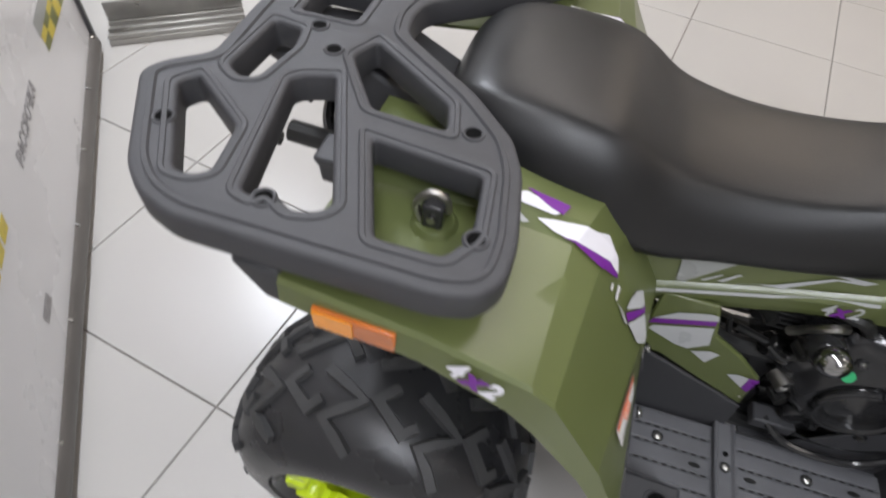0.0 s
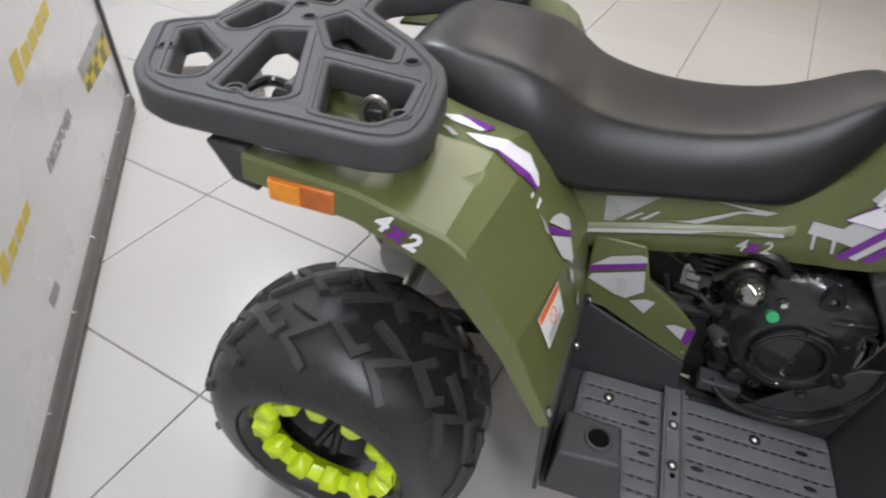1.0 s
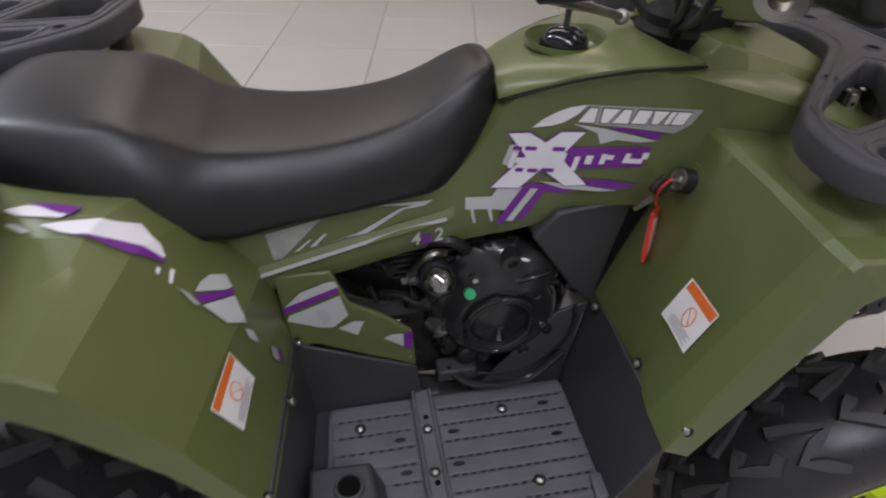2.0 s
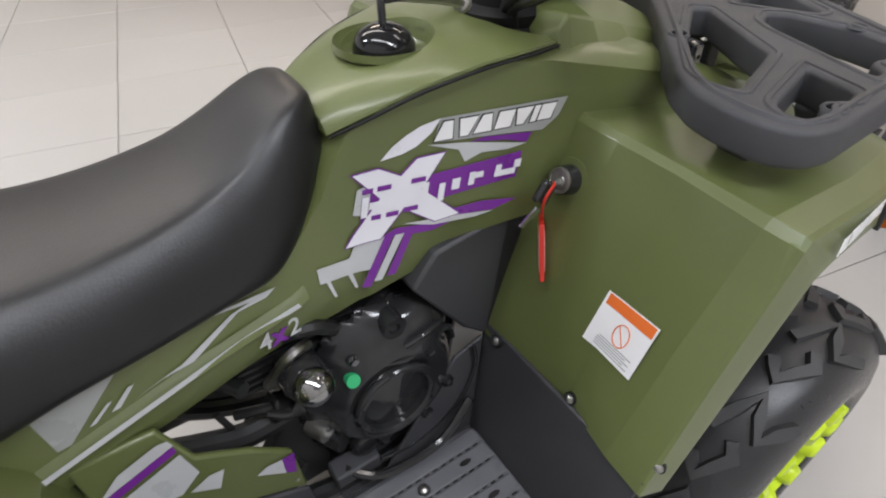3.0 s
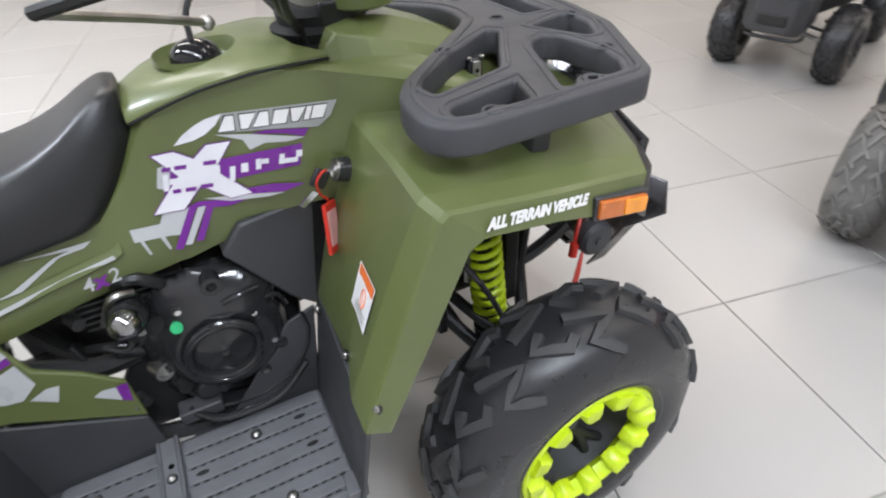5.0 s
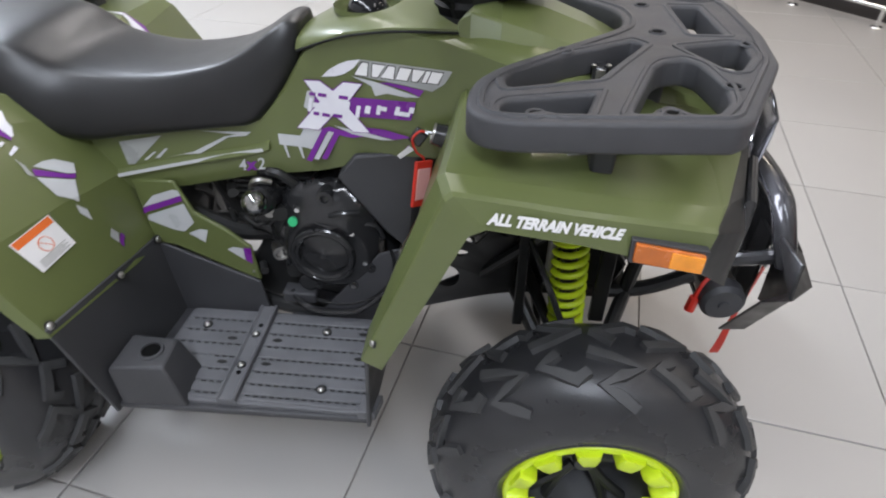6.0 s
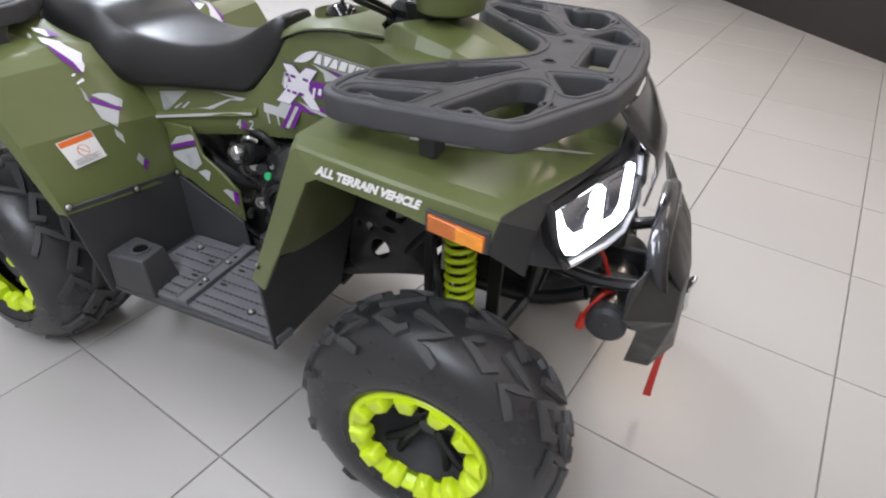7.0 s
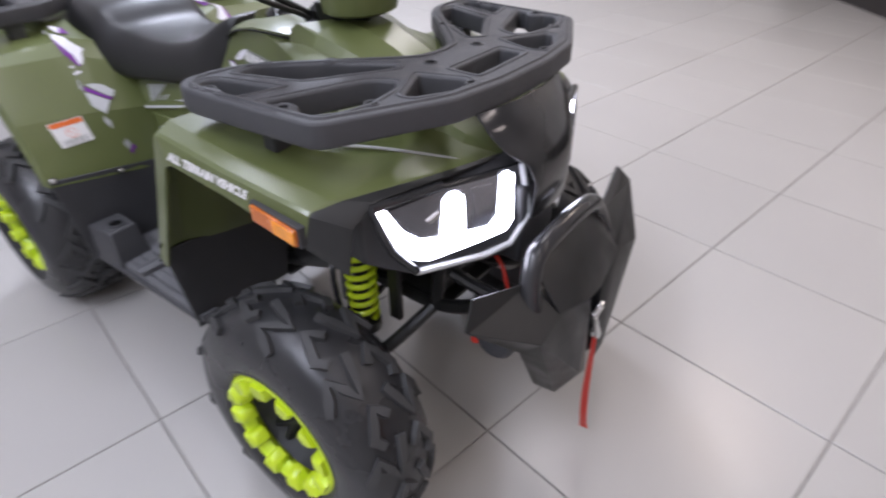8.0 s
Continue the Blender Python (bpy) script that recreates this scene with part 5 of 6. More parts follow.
part("hook_strap", bm, RED, hook, "hanging red webbing strap")

# --- ignition key
part("key_lock", cyl((0.848, -0.147, 0.634), (0.824, -0.148, 0.642), 0.017, 0.0145, 24), GLOSSB, quad, "black ignition lock")
part("lock_ring", lathe([(0.0, 0.001), (0.005, 0.0015), (0.006, 0.0), (0.0105, 0.0), (0.0115, 0.002), (0.0135, 0.0015), (0.0138, -0.002)], 24, "Z"), STEEL, quad, "steel face of the ignition lock").matrix_basis = Matrix.Translation((0.8235, -0.148, 0.6422)) @ Vector((-0.95, -0.04, 0.31)).to_track_quat("Z", "Y").to_matrix().to_4x4()
part("lock_boss", cyl((0.856, -0.147, 0.631), (0.838, -0.1475, 0.637), 0.026, 0.023, 28), GREEN, quad)

kr = part("key", tube([(0.822, -0.148, 0.642), (0.812, -0.149, 0.643)], 0.0030, 6, False), CHROME, quad, "steel ignition key hanging from the lock")
part("key_head", box((0.803, -0.149, 0.636), (0.020, 0.008, 0.024), pose(0, 0, 0, 0, 35, 0)), GLOSSB, kr, "black key head", bevel=0.003)
part("spare_key", loft([[(0.794 + a, -0.152 + b, 0.622 + c) for a, b, c in ((-0.003, -0.002, 0.003), (0.003, -0.002, -0.003), (0.003, 0.001, -0.003), (-0.003, 0.001, 0.003))], [(0.775 + a, -0.150 + b, 0.605 + c) for a, b, c in ((-0.0025, -0.001, 0.0025), (0.0025, -0.001, -0.0025), (0.0025, 0.001, -0.0025), (-0.0025, 0.001, 0.0025))]]), CHROME, kr, "bright key blade")
part("key_ring", tube([(0.812, -0.152, 0.646), (0.805, -0.158, 0.648), (0.796, -0.158, 0.636), (0.800, -0.152, 0.615), (0.808, -0.146, 0.604), (0.809, -0.144, 0.596)], 0.0016, 6), RED, kr, "red cord")
TAG = pose(0.809, -0.144, 0.597, -6, 15, 48)
for nm, x0, x1, z0, z1, y0, y1, mm, lb in (("key_tag", -0.015, 0.015, -0.066, 0.0, -0.0025, 0.0025, RED, "red plastic key tag"), ("tag_paper", -0.012, 0.012, -0.056, -0.010, -0.0034, 0.0034, PINK, "pale paper insert")):
    bm = loft([[(x, y, z) for x, z in ((x0, z0), (x1, z0), (x1, z1), (x0, z1))] for y in (y0, y1)])
    bmesh.ops.transform(bm, matrix=TAG, verts=bm.verts[:])
    part(nm, bm, mm, kr, lb, bevel=0.0008)
part("belly_plate", box((0.65, 0, 0.238), (0.20, 0.225, 0.006)), TUB, quad, bevel=0.001)


# --- decals on the tank side
def lay(s):
    def where(x, z, lift):
        return Vector((x, -s * (side_y(x, z) + lift + 0.0008), z))
    return where


def decal(name, poly, material, where, label="", lift=0.0015):
    return part(name, on_surface(poly, where, lift), material, quad, label)


for s in (1, -1):
    L = lay(s)
    # the pale swoosh and the grey field with its row of bright blocks
    decal("decal", [(0.659, 0.687), (0.671, 0.698), (0.686, 0.707), (0.700, 0.713), (0.719, 0.717), (0.709, 0.705), (0.694, 0.695), (0.680, 0.690)], LIGHTD, L, "pale swoosh decal on tank side", 0.001)
    decal("decal", [(0.719, 0.717), (0.846, 0.717), (0.836, 0.700), (0.819, 0.688), (0.770, 0.692), (0.709, 0.695)], GREYD, L, "grey slanted field decal", 0.001)
    for i, (x0, lo, hi) in enumerate(((0.710, 0.018, 0.009), (0.730, 0.008, 0.018), (0.748, 0.018, 0.009), (0.768, 0.016, 0.016), (0.786, 0.007, 0.017), (0.799, 0.006, 0.006), (0.811, 0.014, 0.015))):
        skew, zb, zt = 0.007, 0.6965 + 0.0004 * i, 0.7135
        mid = x0 + 0.0085
        for mm, d, up in ((FRAMEB, 0.0012, 0.0014), (WHITE, 0.0, 0.0019)):
            decal("decal_bar", [(mid - lo / 2 - d, zb - d), (mid + lo / 2 + d, zb - d), (mid + hi / 2 + skew + d, zt + d), (mid - hi / 2 + skew - d, zt + d)], mm, L, "pale block decal" if mm is WHITE else "", lift=up)
    decal("decal", [(0.704, 0.694), (0.740, 0.690), (0.802, 0.678), (0.781, 0.675), (0.756, 0.677), (0.738, 0.671), (0.733, 0.684)], SILVER, L, "silver wedge decal", 0.001)
    decal("decal", [(0.744, 0.690), (0.760, 0.692), (0.808, 0.688), (0.801, 0.679), (0.782, 0.685)], PURPLE, L, "purple sliver decal", lift=0.0014)
    # the crossed bars with their purple edge
    CROSS = [(0.632, 0.679), (0.656, 0.681), (0.675, 0.670), (0.692, 0.684), (0.719, 0.685), (0.693, 0.653), (0.727, 0.619), (0.702, 0.616), (0.673, 0.637), (0.647, 0.610), (0.613, 0.609), (0.653, 0.652)]
    decal("decal", offset(CROSS, 0.0013), PURPLE, L, "purple edge of the crossed bars", 0.0022)
    decal("decal", CROSS, LIGHTD, L, "pale crossed bar decal", 0.0028)
    decal("decal", [(0.634, 0.664), (0.690, 0.664), (0.797, 0.671), (0.789, 0.645), (0.725, 0.640), (0.632, 0.628)], PURPLE, L, "purple stripe decal", 0.0015)
    decal("decal", [(0.626, 0.640), (0.634, 0.664), (0.648, 0.668), (0.640, 0.636)], SILVER, L, "silver shard decal", 0.0018)
    for x0, z0, w, h in ((0.632, 0.636, 0.006, 0.020), (0.641, 0.643, 0.012, 0.007), (0.656, 0.638, 0.006, 0.020), (0.664, 0.638, 0.012, 0.007), (0.679, 0.639, 0.006, 0.019), (0.690, 0.640, 0.006, 0.019),
                         (0.706, 0.637, 0.006, 0.018), (0.721, 0.646, 0.008, 0.011), (0.738, 0.647, 0.006, 0.013), (0.744, 0.653, 0.010, 0.006), (0.765, 0.650, 0.022, 0.006), (0.767, 0.656, 0.006, 0.006), (0.786, 0.656, 0.007, 0.008)):
        decal("decal_bar", [(x0, z0), (x0 + 0.25 * h, z0 + h), (x0 + 0.25 * h + w, z0 + h), (x0 + w, z0)], LIGHTD, L, "pale block decal", lift=0.0033)
    for x0, z0, w in ((0.637, 0.6595, 0.010), (0.651, 0.6600, 0.013), (0.683, 0.6610, 0.014), (0.641, 0.6320, 0.009), (0.655, 0.6320, 0.012), (0.672, 0.6335, 0.014)):
        decal("decal_bar", [(x0, z0), (x0 + 0.0012, z0 + 0.0048), (x0 + 0.0012 + w, z0 + 0.0048), (x0 + w, z0)], PURPLE, L, "purple block decal", lift=0.0036)
    # sweeps, stripes and drips below
    decal("decal", [(0.700, 0.624), (0.752, 0.626), (0.790, 0.621), (0.764, 0.614), (0.722, 0.617)], PURPLE, L, "purple sweep decal", lift=0.0015)
    decal("decal", [(0.671, 0.620), (0.725, 0.617), (0.764, 0.613), (0.744, 0.6105), (0.700, 0.612)], SILVER, L, "silver sweep decal", lift=0.0019)
    decal("decal", [(0.650, 0.611), (0.664, 0.617), (0.722, 0.612), (0.699, 0.606), (0.672, 0.607)], PURPLE, L, "purple sweep decal", lift=0.0017)
    decal("decal", [(0.652, 0.611), (0.661, 0.611), (0.630, 0.558), (0.621, 0.559)], PURPLE, L, "purple stripe decal", lift=0.0021)
    decal("decal", [(0.662, 0.610), (0.671, 0.610), (0.642, 0.563), (0.634, 0.563)], SILVER, L, "silver stripe decal", lift=0.0021)
    decal("decal", [(0.672, 0.610), (0.680, 0.609), (0.656, 0.566), (0.647, 0.566)], PURPLE, L, "purple stripe decal", lift=0.0021)
    decal("decal", [(0.581, 0.598), (0.615, 0.596), (0.622, 0.608), (0.655, 0.611), (0.636, 0.577), (0.581, 0.581)], SILVER, L, "silver block decal", 0.0012)
    decal("decal", [(0.587, 0.582), (0.591, 0.582), (0.595, 0.561), (0.592, 0.561)], SILVER, L, "silver drip decal")
    decal("decal", [(0.610, 0.579), (0.615, 0.579), (0.618, 0.561), (0.615, 0.561)], SILVER, L, "silver drip decal")
    # the raised ridge and the arrows on the lower side rail
    part("rail_ridge", loft([[L(x, z, l) for z, l in ((z0 - 0.001, -0.001), (z0 + 0.001, 0.0050), (z0 + 0.0035, 0.0068), (z0 + 0.0075, 0.0055), (z0 + 0.0115, 0.0025), (z0 + 0.0145, -0.001))] for x, z0 in ((0.318, 0.5225), (0.44, 0.5452), (0.552, 0.5660), (0.566, 0.5725))]), GREEN, quad, "raised ridge along the side cover")
    # highlight of the ridge, laid on as a silver strip
    decal("rail_highlight", [(0.322, 0.5275), (0.322, 0.5330), (0.555, 0.5763), (0.557, 0.5713)], SILVER, L, "highlight along the raised ridge, painted pale", 0.0070)
    decal("decal", [(0.335, 0.582), (0.402, 0.592), (0.350, 0.546), (0.340, 0.546)], GREYD, L, "grey angular decal")
    decal("decal", [(0.366, 0.553), (0.384, 0.566), (0.388, 0.566), (0.371, 0.553)], SILVER, L)
    decal("decal", [(0.384, 0.556), (0.402, 0.571), (0.407, 0.571), (0.391, 0.556)], SILVER, L)
    decal("decal", [(0.400, 0.556), (0.445, 0.566), (0.497, 0.590), (0.540, 0.5985), (0.530, 0.592), (0.503, 0.589), (0.455, 0.563), (0.425, 0.562)], SILVER, L, "silver arrow decal")
    decal("decal", [(0.462, 0.5990), (0.502, 0.5975), (0.541, 0.5985), (0.520, 0.5935), (0.500, 0.5945)], SILVER, L, "silver arrow decal")
    W = lambda x, z, lift: Vector((x, -s * (0.1115 + 0.008 * (0.52 - z) / 0.2 + lift), z))
    decal("decal", [(0.341, 0.470), (0.364, 0.493), (0.400, 0.506), (0.409, 0.505), (0.412, 0.496)], SILVER, W, "silver panel decal")
    decal("decal", [(0.338, 0.458), (0.341, 0.469), (0.411, 0.4955), (0.412, 0.486)], PURPLE, W, "purple stripe decal")
    decal("decal", [(0.342, 0.446), (0.345, 0.455), (0.413, 0.481), (0.421, 0.445), (0.400, 0.426), (0.383, 0.428)], SILVER, W, "silver panel decal")
    decal("decal", [(0.406, 0.423), (0.427, 0.433), (0.441, 0.431), (0.431, 0.406)], SILVER, W, "silver panel decal")
    decal("decal", [(0.466, 0.394), (0.478, 0.400), (0.494, 0.398), (0.494, 0.373)], SILVER, W, "silver panel decal")
    decal("decal", [(0.494, 0.3985), (0.508, 0.399), (0.5045, 0.366), (0.4945, 0.3725)], PURPLE, W, "purple panel decal")
    part("panel_screw", blob((0.503, -s * 0.1190, 0.349), (0.0026, 0.0016, 0.0026), 12), STEEL, quad, "bright panel screw")

    # four by two lettering on the rail
    def letters(text, size, o, u, v, material, name, label, shear=0.2, weight=0.0, fit=None):
        bm = words(text, size, 0.0004, shear, weight)
        if fit:
            wide = max(v.co.x for v in bm.verts) - min(v.co.x for v in bm.verts)
            tall = max(v.co.y for v in bm.verts) - min(v.co.y for v in bm.verts)
            bmesh.ops.scale(bm, vec=(fit[0] / wide, fit[1] / tall, 1), verts=bm.verts[:])
        bmesh.ops.transform(bm, matrix=axes(o, u, v), verts=bm.verts[:])
        return part(name, bm, material, quad, label)
    yy = -s * (side_y(0.535, 0.545) + 0.002)
    if s > 0:
        letters("4", 0.026, (0.510, yy - 0.0005, 0.535), (1, 0.04, 0.10), (0, 0.14, 1), SILVER, "lettering", "pale printed model lettering", weight=0.0002)
        letters("x", 0.026, (0.524, yy, 0.537), (1, 0.04, 0.10), (0, 0.14, 1), PURPLE, "lettering", "purple printed letter", weight=0.0012)
        letters("2", 0.026, (0.540, yy + 0.001, 0.538), (1, 0.04, 0.10), (0, 0.14, 1), SILVER, "lettering", "pale printed model lettering", weight=0.0002)
        letters("ALL TERRAIN VEHICLE", 0.0235, (0.903, -0.3752, 0.6630), (1, 0.145, -0.185), (0, 0.12, 1), WHITE, "lettering", "white printed capital letters", weight=0.0012, fit=(0.143, 0.0135))
        letters("4", 0.027, (0.121, -0.3672, 0.664), (1, -0.07, -0.36), (0, 0.18, 1), LIGHTD, "lettering", "pale printed model lettering", weight=0.001)
        letters("x", 0.027, (0.137, -0.3690, 0.658), (1, -0.07, -0.36), (0, 0.18, 1), PURPLE, "lettering", "purple printed letter", weight=0.0016)
        letters("2", 0.027, (0.153, -0.3702, 0.651), (1, -0.07, -0.36), (0, 0.18, 1), LIGHTD, "lettering", "pale printed model lettering", weight=0.001)


# --- labels and decals on the fenders
def sheet_at(G, side=1):
    """A place on a fender by its row and column."""
    def base(a, b):
        i, j = min(int(a), len(G) - 2), min(int(b), len(G[0]) - 2)
        u, v = a - i, b - j
        p = Vector(G[i][j]) * (1 - u) * (1 - v) + Vector(G[i + 1][j]) * u * (1 - v) + Vector(G[i + 1][j + 1]) * u * v + Vector(G[i][j + 1]) * (1 - u) * v
        return Vector((p.x, p.y * side, p.z))
    def where(a, b, lift):
        p = base(a, b)
        n = (base(a + 0.04, b) - base(a - 0.04 if a > 0.04 else a, b)).cross(base(a, b + 0.04) - base(a, b - 0.04 if b > 0.04 else b))
        n = n.normalized()
        if n.z < 0:
            n = -n
        return p + n * (lift + 0.0012)
    return where


def label_sticker(w0, C):
    w = lambda a, b, l: w0(C[0][0] * (1 - a) * (1 - b) + C[1][0] * a * (1 - b) + C[2][0] * a * b + C[3][0] * (1 - a) * b,
                           C[0][1] * (1 - a) * (1 - b) + C[1][1] * a * (1 - b) + C[2][1] * a * b + C[3][1] * (1 - a) * b, l)
    st = part("warning_label", on_surface([(0, 0), (1, 0), (1, 1), (0, 1)], w, 0.001, 0.3), WHITE, quad, "white warning label with orange head")
    part("label_head", on_surface([(0.03, 0.78), (0.97, 0.78), (0.97, 0.98), (0.03, 0.98)], w, 0.0016, 0.3), ORANGE, st, "orange label head")
    ring = [(0.52 + 0.15 * math.cos(a), 0.48 + 0.20 * math.sin(a)) for a in [2 * math.pi * k / 24 for k in range(24)]]
    part("label_ring", tube([w(a, b, 0.0014) for a, b in ring], 0.0006, 4, False, True), ORANGE, st)
    part("label_ring", tube([w(0.42, 0.62, 0.0014), w(0.62, 0.34, 0.0014)], 0.0005, 4, False), ORANGE, st)
    for i in range(5):
        b0 = 0.06 + 0.045 * i
        e = 0.88 - 0.1 * (i % 2)
        part("print_bar", on_surface([(0.12, b0), (e, b0), (e, b0 + 0.02), (0.12, b0 + 0.02)], w, 0.0014, 0.3), GREYD, st)
    return st


label_sticker(sheet_at(FRONT), [(0.585, 0.91), (0.615, 1.73), (1.08, 1.74), (1.045, 0.95)])
label_sticker(sheet_at(REAR), [(4.45, 2.62), (4.39, 2.17), (4.01, 2.20), (4.06, 2.67)])
for s in (1, -1):
    S = sheet_at(REAR, s)
    decal("decal", [(1.28, 0.98), (1.40, 0.86), (1.76, 0.95), (1.70, 1.18), (1.38, 1.14)], LIGHTD, S, "pale slash decal on rear fender", 0.001)
    decal("decal", [(1.38, 0.80), (1.78, 0.84), (1.76, 1.06), (1.62, 0.98)], PURPLE, S, "purple slash decal on rear fender", 0.0014)
    decal("decal", [(1.32, 1.54), (1.40, 1.50), (1.54, 1.78), (1.48, 1.88)], SILVER, S, "silver sliver decal", 0.001)
    decal("decal", [(1.58, 1.52), (1.72, 1.36), (2.00, 1.14), (2.55, 0.87), (3.05, 1.05), (3.15, 1.30), (3.16, 1.50), (2.90, 1.80), (2.00, 1.92), (1.78, 1.80)], LIGHTD, S, "pale angular decal on rear fender", 0.001)
    decal("decal", [(1.86, 1.90), (2.92, 1.84), (3.16, 1.40), (3.19, 1.50), (2.96, 1.90), (2.05, 1.94)], PURPLE, S, "purple edge stripe", 0.0014)
    decal("decal", [(3.17, 1.78), (3.20, 1.76), (3.23, 1.97), (3.20, 1.98)], LIGHTD, S, "pale drip decal")
    decal("decal", [(3.25, 1.58), (3.29, 1.54), (3.35, 1.98), (3.32, 1.98)], LIGHTD, S, "pale drip decal")
    decal("decal", [(3.52, 1.72), (3.50, 1.30), (3.52, 0.96), (3.64, 0.76), (3.76, 0.88)], SILVER, S, "silver shard decal")
    decal("decal", [(3.54, 1.82), (3.76, 0.90), (3.81, 0.96), (3.62, 1.94)], PURPLE, S, "purple shard decal")
    decal("decal", [(3.64, 1.96), (3.82, 1.00), (4.05, 1.52), (3.90, 1.97)], SILVER, S, "silver shard decal")
    decal("decal", [(3.38, 1.98), (3.48, 1.90), (3.64, 1.99), (3.58, 2.03)], GREYD, S, "grey shard decal")
    decal("decal", [(4.06, 1.70), (4.16, 1.46), (4.29, 1.54), (4.16, 1.76)], SILVER, S, "silver shard decal")
    decal("decal", [(4.46, 1.12), (4.56, 0.98), (4.66, 1.20), (4.54, 1.36)], GREYD, S, "grey shard decal")
    decal("decal", [(4.57, 0.94), (4.63, 0.90), (4.74, 1.14), (4.67, 1.18)], PURPLE, S, "purple shard decal")


# ---------------------------------------------------------------- white display panel beside the bike
CORNER = Vector((-1.262, 0.660, 0))
PANEL = Matrix.Translation(CORNER) @ axes((0, 0, 0), -E1, (0, 0, 1))     # x back along the panel, y up, z towards the room
disp = new("display_panel")
disp.matrix_world = PANEL
tagged(disp, "white printed display panel standing on a grey metal tube", "display panel")
part("sheet", box((-1.25, 1.06, -0.022), (2.5, 2.0, 0.012)), BANNER, disp, "glossy white printed sheet")
part("base_tube", tube([(0.0, 0.034, -0.028), (-2.5, 0.034, -0.044)], 0.033, 24, False), TUBEP, disp, "grey brown metal base tube")
part("edge_post", box((0.012, 1.03, -0.02), (0.024, 2.06, 0.03)), TUB, disp, "dark edge post", bevel=0.003)
for k in range(9):
    part("tube_clip", tube([(-0.02 - k * 0.257, 0.034 + 0.0345 * math.sin(a), -0.028 - 0.0016 * k + 0.0345 * math.cos(a)) for a in [math.pi * i / 12 + 0.75 for i in range(9)]], 0.0028, 6, False), CHROME, disp, "bright wire clip")


def print_bar(pts, material):
    part("printed_mark", loft([[(-x, y, z) for x, y in pts] for z in (-0.0155, -0.0150)]), material, disp)


def script(s0, z0, s1, z1, tall, n):
    """A line of yellow print as plain slanted bars."""
    for k in range(n):
        a, b = s0 + (s1 - s0) * k / n, z0 + (z1 - z0) * k / n
        w, h = (s1 - s0) / n * 0.78, tall * (1.2 if k == 0 else 0.8)
        print_bar([(a, b), (a + w, b), (a + w * 1.3, b + h), (a + w * 0.3, b + h)], YELLOW)


script(0.80, 0.462, 0.44, 0.488, 0.042, 5)
script(1.20, 0.290, 0.99, 0.296, 0.030, 4)
script(1.62, 0.43, 1.30, 0.45, 0.042, 5)
script(0.40, 0.66, 0.05, 0.68, 0.042, 5)
# an angular mark near the corner: a grey field over an olive and yellow one
print_bar([(0.40, 0.290), (0.399, 0.327), (0.05, 0.322), (-0.0, 0.290)], GREYD)
for k in range(6):
    for m, (lo, hi) in enumerate(((0.250, 0.270), (0.270, 0.290))):
        a = 0.392 - k * 0.062
        print_bar([(a, lo - 0.006 * k * (1 - m)), (a - 0.060, lo - 0.006 * (k + 1) * (1 - m)), (a - 0.060, hi), (a, hi)], (OLIVEP, YELLOW)[(k + m) % 2])
bm = words("\u0420\u0410\u0421\u0421\u0420\u041e\u0427\u041a\u0410", 0.05, 0.0004, 0.25, 0.0006)
wide = max(v.co.x for v in bm.verts) - min(v.co.x for v in bm.verts)
tall = max(v.co.y for v in bm.verts) - min(v.co.y for v in bm.verts)
bmesh.ops.scale(bm, vec=(0.25 / wide, 0.030 / tall, 1), verts=bm.verts[:])
bmesh.ops.translate(bm, vec=(-0.840, 0.279, -0.0148), verts=bm.verts[:])
part("printed_word", bm, GREYP, disp, "dark grey slanted capital letters")
print_bar([(1.10, 0.13), (1.04, 0.13), (1.045, 0.155), (1.10, 0.155)], GREYP)

track = new("floor_rail")
track.matrix_world = Matrix.Translation(CORNER + Vector((-0.02, 0.05, 0))) @ axes((0, 0, 0), E2, -E1)
tagged(track, "ribbed grey aluminium floor rail next to the display panel", "floor rail")
part("rail_base", box((0.22, 0.02, 0.010), (0.42, 0.10, 0.02)), ALU, track, bevel=0.002)
for k in range(3):
    part("rail_rib", box((0.22, -0.02 + 0.04 * k, 0.026), (0.42, 0.012, 0.014)), ALU, track, bevel=0.002)
part("rail_back", box((0.22, 0.075, 0.045), (0.42, 0.012, 0.09)), ALU, track, bevel=0.002)


